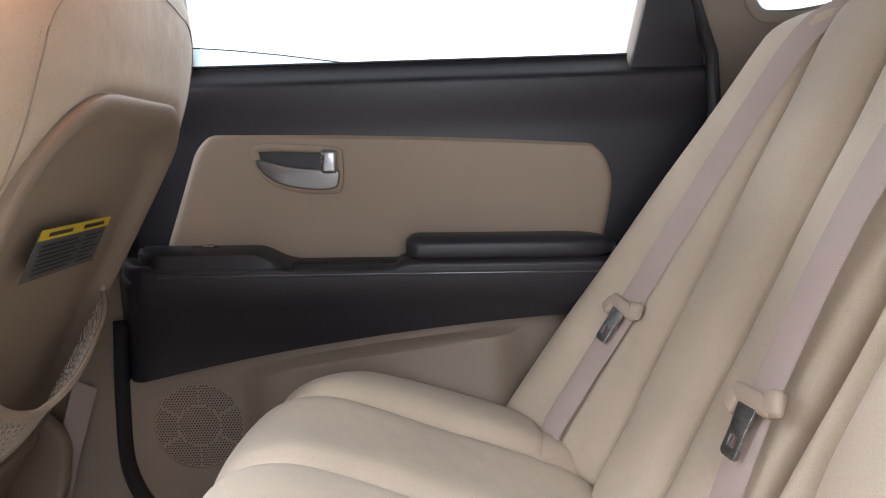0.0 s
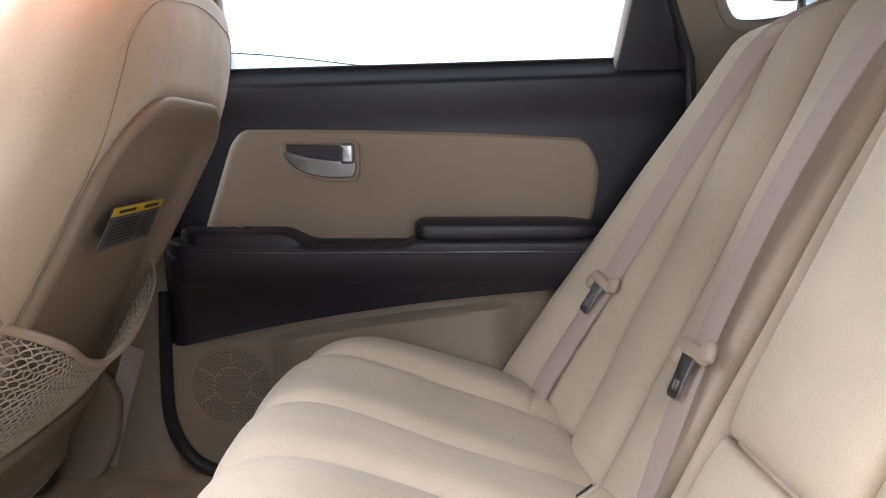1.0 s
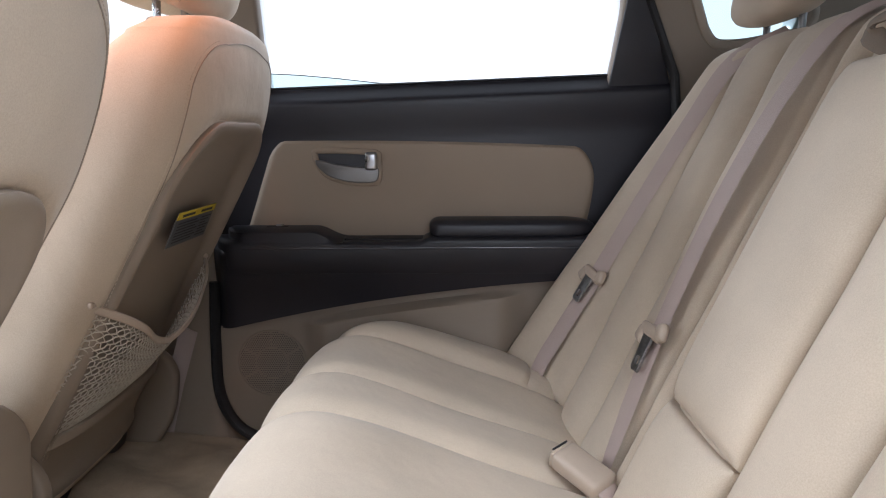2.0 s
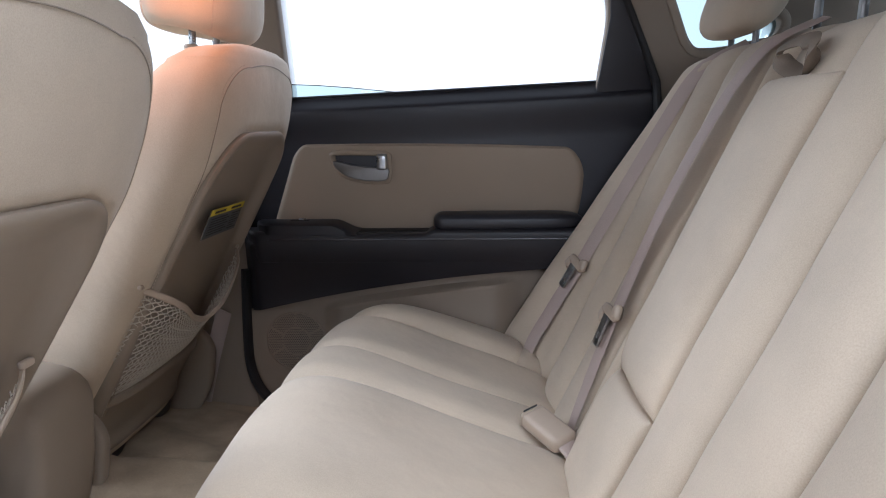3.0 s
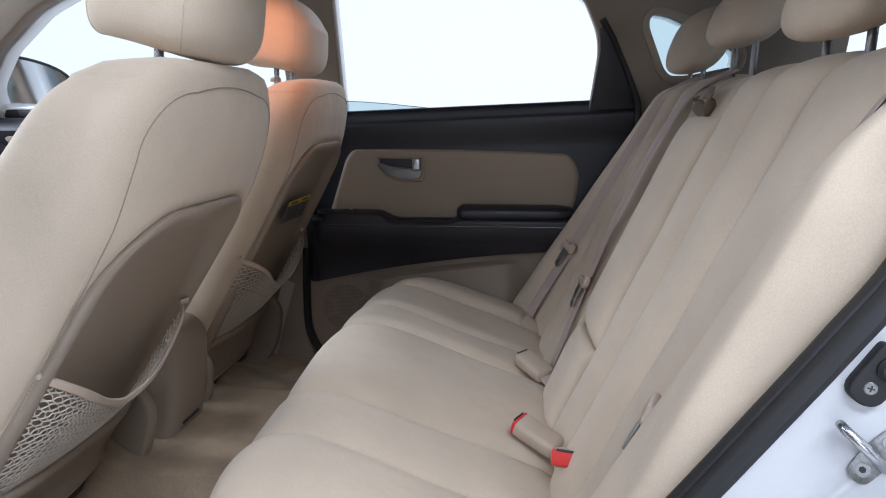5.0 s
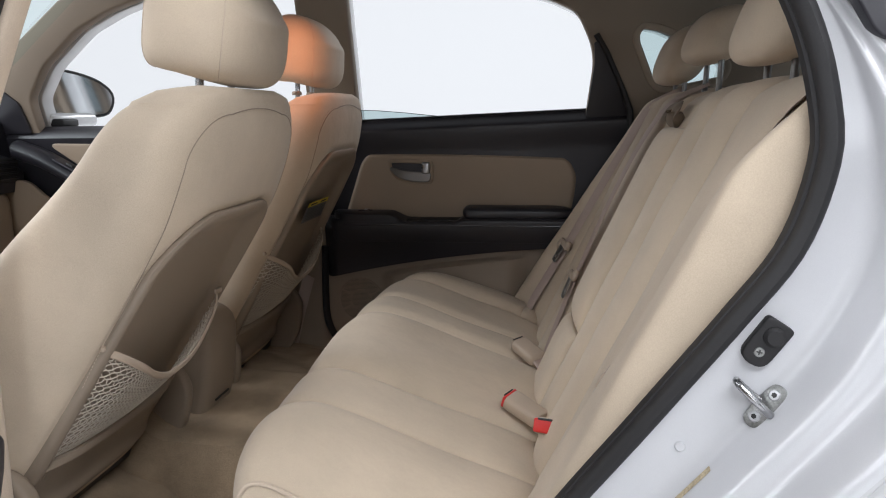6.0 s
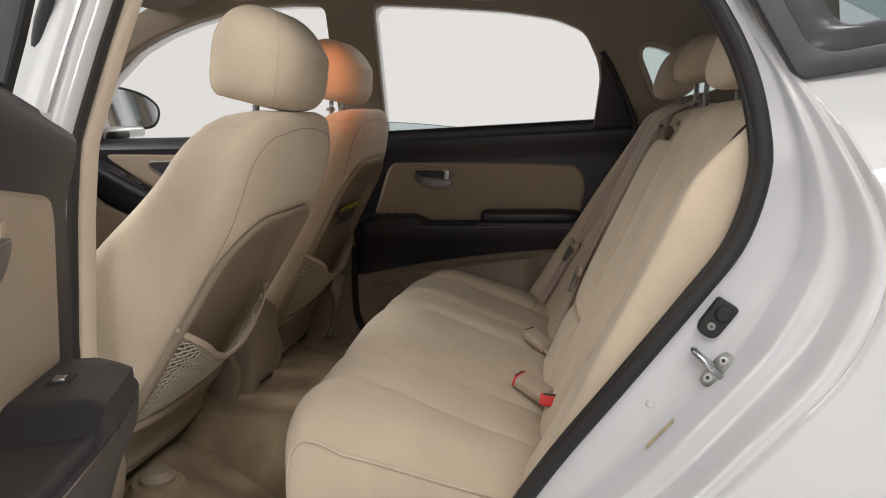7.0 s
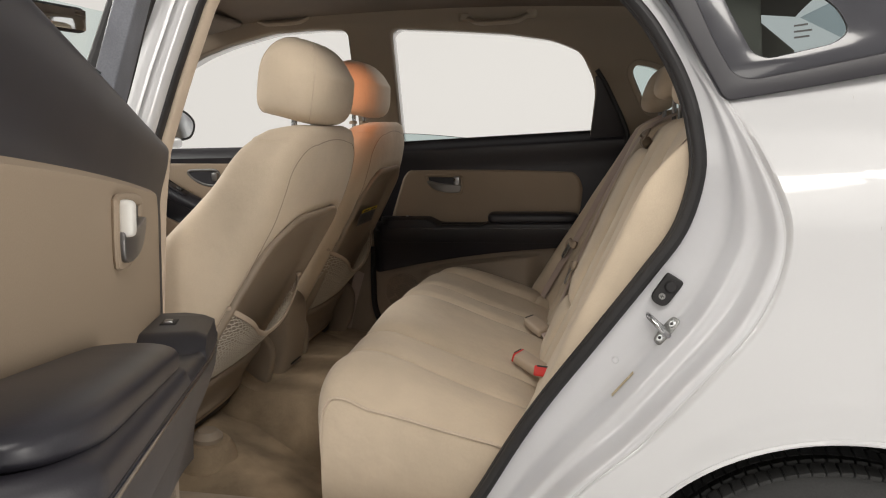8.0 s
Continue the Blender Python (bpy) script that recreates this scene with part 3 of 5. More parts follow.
# folded-up centre armrest
n, m = 50, 60
P = np.zeros((n, m, 3))
for i, u in enumerate(np.linspace(0, 1, n)):
    for j, t in enumerate(np.linspace(0, 1, m)):
        e = max(0.0, 1 - abs(2 * u - 1) ** 5) ** 0.5
        g = max(0.0, 1 - abs(2 * t - 1) ** 9) ** 0.5
        y = -0.138 + 0.186 * u + 0.004 * (t - 0.5)
        P[i, j] = back_point(y, 0.228 + 0.450 * t, 0.004 + 0.022 * e * g + 0.006 * math.sin(math.pi * u) * g)
part("armrest", grid(P, back=tuple(-NV * 0.03)), CLOTH, rear, "folded-up beige centre armrest")
for i, u in enumerate(np.linspace(0, 1, n)):
    for j, t in enumerate(np.linspace(0, 1, m)):
        e = max(0.0, 1 - abs(2 * u - 1) ** 4) ** 0.5
        g = max(0.0, 1 - abs(2 * t - 1) ** 6) ** 0.5
        P[i, j] = back_point(-0.138 + 0.186 * u, -0.04 + 0.264 * t, 0.004 + (0.016 + 0.010 * t) * e * g)
part("armrest_base", grid(P, back=tuple(-NV * 0.03)), CLOTH, rear)
LC = back_point(-0.035, 0.700, 0.020)
ring = [tuple(LC + Vector((0, 1, 0)) * 0.044 * math.cos(q) + Vector(DV) * 0.016 * math.sin(q) + Vector(NV) * (0.012 * math.sin(q) + 0.006 * math.cos(2 * q))) for q in [2 * math.pi * k / 32 for k in range(32)]]
part("pull_strap", tube(ring, 0.013, 0.004, 8, up=(-0.6, 0.1, 0.75), closed=True), STRAP, rear, "brown folded fabric pull loop")

# seat cushion
PROF = spline([(0.225, 0.405), (0.15, 0.450), (-0.02, 0.512), (-0.15, 0.560), (-0.22, 0.575), (-0.272, 0.560), (-0.302, 0.515), (-0.312, 0.45), (-0.308, 0.36), (-0.296, 0.23)], 110)
tang = np.gradient(PROF, axis=0)
tang /= np.linalg.norm(tang, axis=1)[:, None]
norm = np.stack([tang[:, 1], -tang[:, 0]], 1)
norm *= np.where(norm[40:41, 1:2] < 0, -1, 1)
n, m = 420, 110
P = np.zeros((n, m, 3))
yy = np.linspace(-0.64, 0.64, n)
S = [-0.64, -0.425, -0.262, 0.09, 0.245, 0.44, 0.64]
for j in range(m):
    t = j / (m - 1)
    h = cells(yy, S, [0.004, 0.006, 0.010, 0.006, 0.007, 0.010], 5) * (1 - smooth01(0.62, 0.86, t)) * smooth01(0.0, 0.12, t)
    for q in (-0.425, -0.262, 0.09, 0.245, 0.44):
        h = h - (0.0045 * np.exp(-((yy - q) / 0.004) ** 2) + (0.004 if q < -0.3 else 0.008) * np.exp(-((yy - q) / 0.021) ** 2)) * (1 - smooth01(0.54, 0.76, t))
    h = h - 0.006 * np.exp(-((t - 0.165) / 0.010) ** 2) * smooth01(0.40, 0.46, yy)
    h = h + 0.012 * smooth01(0.40, 0.60, yy) * (1 - smooth01(0.15, 0.55, t))
    bucket = -0.010 * (np.exp(-((np.abs(yy) - 0.33) / 0.14) ** 2)) * (1 - smooth01(0.55, 0.75, t)) + 0.002 * smooth01(0.44, 0.58, np.abs(yy)) * (1 - smooth01(0.6, 0.8, t))
    drop = float(np.interp(PROF[j, 0], [-0.30, -0.15, -0.03, 0.10], [0.030, 0.050, 0.030, 0.012]))
    end = np.where(yy > 0, -0.062 * np.clip((yy - 0.44) / 0.20, 0, 1) ** 1.6, -drop * np.clip((-yy - 0.48) / 0.16, 0, 1) ** 1.9)
    h = h + bucket + end + 0.0015 * np.sin(yy * 27 + t * 15)
    bow = -0.02 * np.where(yy > 0, 1.0, 0.9) * np.clip((np.abs(yy) - 0.45) / 0.19, 0, 1) ** 2 * smooth01(0.4, 0.7, t) - 0.068 * smooth01(0.30, 0.62, yy) * smooth01(0.0, 0.3, t)
    P[:, j, 0] = PROF[j, 0] + norm[j, 0] * h - bow
    P[:, j, 1] = yy
    P[:, j, 2] = PROF[j, 1] + norm[j, 1] * h
part("cushion", grid(P, back=(0.02, 0, -0.10)), CLOTH, rear)
# piped edge on the open side
for s in (-1, 1):
    k = 0 if s < 0 else n - 1
    line = [(P[k, j, 0], s * 0.643, P[k, j, 2]) for j in range(10, 90)]
    part("piping", tube(line, 0.0038, 0.0038, 8, up=(0, 1, 0)), CLOTH2, rear)
# cushion side faces
for i, s in ((0, -1), (n - 1, 1)):
    Q = np.zeros((m, 10, 3))
    for k, t in enumerate(np.linspace(0, 1, 10)):
        Q[:, k] = P[i]
        Q[:, k, 2] = P[i, :, 2] * (1 - t) + np.minimum(P[i, :, 2], 0.225) * t
        Q[:, k, 1] = s * (0.6425 + 0.012 * math.sin(math.pi * t))
    part("cushion_side", grid(Q), CLOTH, rear)

# rear head restraints


def pad(wide, tall, deep, n=48, m=36, pw=3.6, px=2.6, lean=0.0, taper=0.0, foot_power=0.0):
    """A cushion-shaped closed form, centred, wide along y, deep along x."""
    loops = []
    for j in range(m):
        z = -math.cos(math.pi * (j + 0.35) / (m - 0.3))
        qw, qx = (foot_power, foot_power) if foot_power and z < 0 else (pw, px)
        ry = (1 - abs(z) ** qw) ** (1 / qw)
        rx = (1 - abs(z) ** qx) ** (1 / qx)
        lp = []
        for k in range(n):
            t = 2 * math.pi * k / n
            cx = math.copysign(abs(math.cos(t)) ** (2 / px), math.cos(t))
            cy = math.copysign(abs(math.sin(t)) ** (2 / 3.0), math.sin(t))
            lp.append(Vector((deep / 2 * cx * rx + lean * z * tall / 2, wide / 2 * (1 + taper * z) * cy * ry, tall / 2 * z)))
        loops.append(lp)
    return loft(loops)


for y in (-0.36, 0.055, 0.40):
    hr = part("head_restraint", pad(0.24 if abs(y) > 0.1 else 0.20, 0.145 if abs(y) > 0.1 else 0.112, 0.115, lean=0.35), CLOTH, rear)
    hr.location = (0.522, y, 1.184 if abs(y) > 0.1 else 1.196)
    for d in (-0.06, 0.06):
        part("post", tube([(-0.005, d, -0.14), (0.0, d, 0.0)], 0.006, sides=10, up=(0, 1, 0)), SATIN, hr)

# ---------------------------------------------------------------- front seats


def front_seat(crest, group="front seats"):
    """Built round the seat's own middle line, y from -0.25 to 0.25; x and z as in the car; crest: height of the hard shell's top."""
    seat = thing("front_seat", "beige cloth front seat with hard back shell and net pocket", "car seat", group=group)
    zt = np.array([0.335, 0.50, 0.65, 0.80, 0.90, 0.97, 1.03, 1.07, 1.095, 1.105])
    hw = np.array([0.220, 0.232, 0.243, 0.250, 0.252, 0.250, 0.238, 0.215, 0.175, 0.11])
    th = np.array([0.23, 0.24, 0.255, 0.25, 0.225, 0.195, 0.170, 0.140, 0.10, 0.055])
    rear_x = np.array([-0.668, -0.580, -0.503, -0.424, -0.373, -0.352, -0.340, -0.338, -0.340, -0.348])
    zz = spline(np.stack([zt, zt], 1), 130)[:, 0]
    W, TH, RX = np.interp(zz, zt, hw), np.interp(zz, zt, th), np.interp(zz, zt, rear_x)
    kern = np.hanning(15)[1:-1] / np.hanning(15).sum()
    sm = lambda a: np.concatenate([a[:6], np.convolve(a, kern, "valid"), a[-6:]])
    W, TH, RX = sm(W), sm(TH), sm(RX)

    def rear_at(y, z, ofs=0.0):
        w, t, r = np.interp(z, zz, W), np.interp(z, zz, TH), np.interp(z, zz, RX)
        k = min(0.999, abs(y) / w)
        return Vector((r - t / 2 * (1 - (1 - k ** 3.4) ** (1 / 3.4)) + ofs, y, z))

    MID = (crest + 0.35) / 2

    def shell_depth(y, z):
        """How far inside the outline of the hard back shell a point lies: straight sides, rounded upper corners."""
        t = min(1.0, max(0.0, (crest - z) / 0.555))
        bx, bz, r = 0.186 + 0.030 * t, (crest - 0.35) / 2, 0.105 if z > MID else 0.03
        qx, qz = abs(y) - bx + r, abs(z - MID) - bz + r
        return r - math.hypot(max(qx, 0.0), max(qz, 0.0)) - min(max(qx, qz), 0.0)

    loops = []
    nn = 180
    for z, w, t, r in zip(zz, W, TH, RX):
        lp = []
        for k in range(nn):
            a = 2 * math.pi * k / nn
            cx = math.copysign(abs(math.cos(a)) ** (2 / 3.4), math.cos(a))
            cy = math.copysign(abs(math.sin(a)) ** (2 / 3.4), math.sin(a))
            bol = 0.0 if cx > 0 else -0.035 * smooth01(0.55, 0.85, abs(cy)) * smooth01(1.0, 0.8, z)
            d = shell_depth(w * cy, z) if cx > 0 else -1.0
            # drawn in at the shell's edge, hollow behind it
            hollow = 0.080 * float(smooth01(0.014, 0.040, d)) + 0.006 * math.exp(-(d / 0.007) ** 2) if d > -0.03 else 0.0
            lp.append(Vector((r - t / 2 + cx * t / 2 + bol - hollow, w * cy, z)))
        loops.append(lp)
    part("backrest", loft(loops), CLOTH, seat)

    # stitched seam: up both flanks and across below the top, round the back panel
    seam = []
    for z in np.linspace(0.45, 0.985, 44):
        seam.append((0.80 * float(np.interp(z, zz, W)), float(z)))
    y0 = seam[-1][0]
    for a in np.linspace(0, math.pi / 2, 16)[1:]:
        seam.append((y0 - 0.085 * (1 - math.cos(a)) * 1.15, 0.985 + 0.080 * math.sin(a)))
    seam += [(y, 1.065 + 0.010 * (1 - (y / seam[-1][0]) ** 2)) for y in np.linspace(seam[-1][0], 0, 10)[1:]]
    seam = seam + [(-y, z) for y, z in seam[-2::-1]]
    part("seam", tube([tuple(rear_at(y, z, 0.0004)) for y, z in seam], 0.0009, 0.0009, 6, up=(0.3, 0.2, 1)), SHELL, seat)

    # row of pale stitches outside the seam
    bm = bmesh.new()
    for (ya, za), (yb, zb) in zip(seam[:56], seam[1:57]):
        for k in (0.08, 0.58):
            q = [(ya + (yb - ya) * f, za + (zb - za) * f) for f in (k, k + 0.28)]
            for sg in (-1, 1):
                tube([tuple(rear_at(sg * (y + 0.006), z + (0.004 if za > 1.0 else 0.0), 0.0004)) for y, z in q], 0.0005, 0.0004, 4, up=(0, 1, 0), bm=bm)
    tagged(part("stitching", bm, CLOTH2, seat), kind="stuff")

    # hard shell on the back: raised rim, hollow middle, built as rings from its outline inwards
    rings = []
    for d, rim in ((0.0, -0.030), (0.0005, -0.004), (0.002, 0.003), (0.006, 0.0055), (0.013, 0.0055), (0.020, 0.002), (0.028, -0.006), (0.037, -0.016), (0.047, -0.023), (0.060, -0.026), (0.085, -0.027), (0.115, -0.028), (0.145, -0.029), (0.170, -0.030), (0.180, -0.030)):
        ring = []
        for k in range(160):
            a = 2 * math.pi * k / 160
            # where a spoke from the shell's middle reaches depth d
            lo, hi = 0.0, 0.45
            for _ in range(18):
                q = (lo + hi) / 2
                if shell_depth(q * math.sin(a), MID + q * math.cos(a)) > d:
                    lo = q
                else:
                    hi = q
            y, z = lo * math.sin(a), MID + lo * math.cos(a)
            ring.append(rear_at(y, z, rim * (1.0 - 0.6 * float(smooth01(0.50, 0.42, z)) if rim < 0 and d > 0.01 else 1.0)))
        rings.append(ring)
    part("back_shell", loft(rings), SHELL, seat, "beige plastic back shell")

    # net pocket
    hem_top = 0.694

    def net(u, t):
        """u from -1 to 1 across, t from 0 at the hem to 1 at the foot."""
        half = (0.173 if crest < 0.93 else 0.197) + 0.012 * t
        sag = 0.108 * (1 - abs(u) ** 1.35)
        z0 = hem_top - sag
        z1 = hem_top - 0.212
        z = z0 + (z1 - z0) * t
        out = -0.007 - 0.008 * t + 0.044 * (1 - u ** 4) * (1 - t) ** 0.7 + 0.007 * math.sin(6 * u + 3 * t) * (1 - t) * (1 - u * u)
        return rear_at(u * half - 0.018, z, out)

    pocket = part("hem", tube([tuple(net(u, 0)) for u in np.linspace(-1, 1, 48)], 0.0032, 0.0065, 8, up=(0.2, 0, 1)), BEIGEPL, seat, "elastic net pocket hem")
    bm = bmesh.new()
    K = 33
    for sgn in (-1, 1):
        for i in range(-K, K + 1):
            pts = []
            for s in np.linspace(0, 1, 44):
                u = (i / K * 2.0) + sgn * (s - 0.5) * 1.15
                wob = 0.014 * math.sin(s * 31 * math.pi) * sgn
                if -0.985 < u < 0.985:
                    pts.append(tuple(net(u + wob, s)))
            if len(pts) > 2:
                tube(pts, 0.0012, 0.0009, 4, up=(1, 0, 0.1), bm=bm)
    part("net", bm, NETM, seat, "stretched cord netting")
    part("foot_strip", tube([tuple(rear_at(u * 0.20, hem_top - 0.220, -0.006)) for u in np.linspace(-1, 1, 20)], 0.006, 0.010, 8), SHELL, seat)
    for s in (-1, 1):
        part("hem_clip", rbox((0.008, 0.022, 0.010), 0.003, Matrix.Translation(rear_at(s * (0.173 if crest < 0.93 else 0.197) - 0.018, hem_top + 0.006, -0.005))), BEIGEPL, seat)

    # head restraint on two posts
    bm = pad(0.285, 0.200, 0.182, n=64, m=48, pw=3.0, px=2.5, lean=0.06, taper=-0.05, foot_power=3.8)
    # hollow underside in front of the posts
    for v in bm.verts:
        k = math.exp(-((v.co.x + 0.030) / 0.045) ** 2 - (v.co.y / 0.105) ** 4)
        if v.co.z < -0.02:
            v.co.z += 0.046 * k * min(1.0, (-0.02 - v.co.z) / 0.05)
        elif v.co.z > 0.0 and v.co.x > -0.03:
            v.co.z -= 0.040 * ((v.co.x + 0.03) / 0.12) ** 1.5 * min(1.0, v.co.z / 0.06)
    bm.verts.ensure_lookup_table()
    lines = [[bm.verts[q * 64 + k].co * 1.002 for q in range(7, 46)] for k in (9, 23, 41, 55)]
    hr = part("head_restraint", bm, CLOTH, seat)
    hr.location = (-0.408, 0, 1.200)
    for d in (-0.056, 0.056):
        part("post", tube([(-0.012, d, -0.16), (-0.004, d, 0.0)], 0.0065, sides=12, up=(0, 1, 0)), CHROME, hr)
        part("post_guide", disc(pose(-0.012, d, -0.112), 0.013, 0.010, 20, 0.003), BEIGEPL, hr)
    for line in lines:
        # seams between the front pad, the side panels and the back
        part("seam", tube(line, 0.0009, 0.0009, 6, up=(1, 0.3, 0)), CLOTH2, hr)

    # seat cushion, side cover, runners
    part("cushion", rbox((0.52, 0.48, 0.15), 0.06, pose(-0.935, 0, 0.43, 0, 4), seg=5), CLOTH, seat)
    part("cushion_pan", rbox((0.46, 0.40, 0.09), 0.03, pose(-0.915, 0, 0.335)), DARK, seat)
    for s in (-1, 1):
        cover = rounded([(-0.70, 0.475), (-0.635, 0.485), (-0.600, 0.44), (-0.615, 0.34), (-0.66, 0.27), (-0.80, 0.27), (-0.80, 0.36), (-0.72, 0.40)], [0.03, 0.03, 0.035, 0.04, 0.03, 0.02, 0.02, 0.03])
        part("side_cover", cut_plate(cover, [], 0.012, 0.009, lambda u, v, w: Vector((u, s * (0.236 + w), v))), SHELL, seat, "beige plastic seat side cover")
        part("runner", rbox((0.50, 0.045, 0.035), 0.008, pose(-0.95, s * 0.115, 0.235)), STEEL, seat)
        if s > 0:
            continue
        near = crest < 0.93
        my, mh = (-0.115, 0.0) if near else (-0.045, -0.055)
        mound = [(0.135, -0.054), (0.112, -0.02), (0.088, 0.022), (0.068, 0.065), (0.058, 0.108), (0.048, 0.126), (0.020, 0.130)]
        part("runner_cover", loft([[Vector((-0.605 + r * 1.1 * math.cos(a) * (1 + 0.06 * math.sin(3 * a)), my + r * math.sin(a), 0.202 + h + mh * (h > 0))) for a in [2 * math.pi * k / 40 for k in range(40)]] for r, h in mound]), CARPET, seat)
        part("bolt_cap", disc(pose(-0.605, my, 0.320 + mh), 0.036 if near else 0.028, 0.034, 28, 0.014), SHELL if near else WHITEPL, seat)
    return seat


driver = front_seat(0.908)
driver.matrix_world = pose(-0.5, -0.371, 0.69) @ pose(0.006, 0, 0, 0, 5, 0) @ pose(0.5, 0, -0.69)
passenger = front_seat(0.955)
passenger.matrix_world = pose(-0.022, 0.365, 0)
for piece in passenger.children:
    if piece.name.startswith("head_restraint"):
        piece.location.x -= 0.045
        piece.location.z += 0.014
passenger["label"] = "beige cloth front seat with warning tag and net pocket"

# ---------------------------------------------------------------- doors
HX, HY = -0.644, 0.825


def car_door(side, rig, label):
    """A rear door. Built at its closed place; side +1 is the closed one, -1 its mirror. rig: pose of the hinge line."""

    def L(x, y, z):
        return Vector((x - HX, side * (y - HY), z))

    n, m = 40, 30
    P = np.zeros((n, m, 3))
    for i, x in enumerate(np.linspace(-0.60, 0.44, n)):
        lo = 0.235 if x < 0.05 else 0.235 + (x - 0.05) * 1.2
        for j, t in enumerate(np.linspace(0, 1, m)):
            z = lo + (1.042 + 0.036 * x - lo) * t
            P[i, j] = L(x, -float(skin_y(0.0, z)), z)
    door = part("rear_door", grid(P, back=(0, -side * 0.012, 0)), PAINT, car, label)
    door.matrix_basis = rig

    belt = lambda x: 1.042 + 0.036 * x
    low = lambda x: 0.612 + 0.115 * x - 0.12 * x * x if x < 0.35 else 0.63
    arm = lambda x: smooth01(0.305, 0.245, x) * smooth01(-0.56, -0.50, x)
    rise = lambda x: 0.09 * max(0.0, x + 0.34) if side < 0 else 0.0

    def skin(x, z):
        b = belt(x)
        d = b - z
        y = 0.700 - 0.038 * smooth01(0.0, 0.035, d) + 0.014 * smooth01(0.04, 0.12, d)
        y -= 0.080 * smooth01(0.725, 0.690, z - rise(x)) * arm(x)
        y += 0.032 * smooth01(0.70, 0.55, z) * arm(x)
        return y

    # dark upper and lower trim in one moulding
    n, m = 90, 90
    P = np.zeros((n, m, 3))
    for i, x in enumerate(np.linspace(-0.575, 0.435, n)):
        lo, hi = low(x), belt(x)
        lo = max(lo, 0.62 + (x - 0.36) * 2.0) if x > 0.30 else lo
        for j, t in enumerate(np.linspace(0, 1, m)):
            z = lo + (hi - lo) * t
            P[i, j] = L(x, skin(x, z), z)
    part("door_trim", grid(P, back=(0, side * 0.03, 0), lid=False), DARK, door, "dark grained plastic door trim")
    part("belt_seal", tube([tuple(L(x, 0.708, belt(x) + 0.002)) for x in np.linspace(-0.46, 0.42, 30)], 0.010, 0.004, 8), RUBBER, door)

    # beige inset, slanted at the hinge end and rounded at its corners
    top = lambda x: 0.922 - 0.020 * (x + 0.1) - 0.05 * (x + 0.1) ** 2
    bend = lambda k: 1 - math.sqrt(max(0.0, 1 - k * k))
    n, m = 110, 60
    P = np.zeros((n, m, 3))
    for j, t in enumerate(np.linspace(0, 1, m) ** 0.8):
        up, down = max(0.0, (t - 0.80) / 0.20), max(0.0, (0.30 - t) / 0.30)
        x0 = -0.480 + 0.072 * t + 0.030 * bend(up) if side > 0 else -0.505 + 0.035 * bend(up)
        x1 = 0.256 + 0.020 * math.sin(math.pi * min(1.0, t / 0.75) * 0.5) - 0.055 * bend(max(0.0, (t - 0.62) / 0.38)) - 0.012 * bend(down)
        for i, u in enumerate(np.linspace(0, 1, n)):
            x = x0 + (x1 - x0) * u
            z = 0.712 + (top(x) - 0.712) * t
            e = min((1 - t) * 0.21, u * 0.75, (1 - u) * 0.75)
            P[i, j] = L(x, skin(x, max(z, 0.80)) - 0.010 * smooth01(0, 0.010, e) + 0.002, z)
    part("door_inset", grid(P, back=(0, side * 0.012, 0), lid=False), VINYL, door, "beige vinyl door inset")

    # armrest: rounded sections along x, running down into the moulding
    loops = []
    for x in np.linspace(-0.535, 0.300, 90):
        w = 0.084 * float(smooth01(0.308, 0.245, x)) ** 0.6 * float(smooth01(-0.548, -0.485, x)) ** 0.6 + 0.004
        ztop = 0.716 + 0.006 * float(smooth01(-0.26, -0.30, x)) + 0.010 * float(smooth01(-0.10, -0.075, x))
        r = min(0.012, w * 0.5)
        lp = [(0.678, ztop), (0.678 - w * 0.4, ztop)]
        lp += [(0.678 - w + r - r * math.sin(a), ztop - r + r * math.cos(a)) for a in np.linspace(0, math.pi / 2, 7)]
        lp += [(0.678 - w + 0.001, 0.690), (0.678 - w + 0.004, 0.668), (0.678 - w + 0.012, 0.648), (0.678, 0.63)]
        loops.append([L(x, y, z + rise(x)) for y, z in lp])
    part("armrest", loft(loops), DARK, door)
    # padded top with rounded ends
    loops = []
    for x in -0.077 + 0.343 * (0.5 - 0.5 * np.cos(np.linspace(0.02, math.pi - 0.02, 60))):
        a, b = min(1.0, (x + 0.078) / 0.022), min(1.0, (0.267 - x) / 0.085)
        k = math.sqrt(max(0.0, 1 - (1 - a) ** 2)) * max(0.0, 1 - (1 - b) ** 2.4) ** (1 / 2.4)
        lp = []
        for t in [2 * math.pi * q / 44 for q in range(44)]:
            cx = math.copysign(abs(math.cos(t)) ** 0.5, math.cos(t))
            cz = math.copysign(abs(math.sin(t)) ** 0.5, math.sin(t))
            lp.append(L(x, 0.637 + 0.042 * cx * (0.25 + 0.75 * k), (0.741 if side > 0 else 0.734) + ((0.021 if side > 0 else 0.015) * cz - 0.004 * cx * cx * (cz > 0)) * (0.1 + 0.9 * k) + rise(x)))
        loops.append(lp)
    part("arm_pad", loft(loops), DARKPAD, door, "padded black armrest top")
    # switch pod and pull cup
    loops = []
    for x in np.linspace(-0.500, -0.255, 30):
        k = min(1.0, (x + 0.5) / 0.05 + 0.3) ** 0.5 * 1.33
        zt = 0.742 - 0.022 * float(smooth01(-0.32, -0.255, x))
        lp = [(0.672, zt), (0.672 - 0.050 * k, zt), (0.672 - 0.060 * k, zt - 0.006), (0.672 - 0.062 * k, 0.715), (0.672, 0.71)]
        loops.append([L(x, y, z) for y, z in lp])
    pod = part("switch_pod", loft(loops), DARK, door)
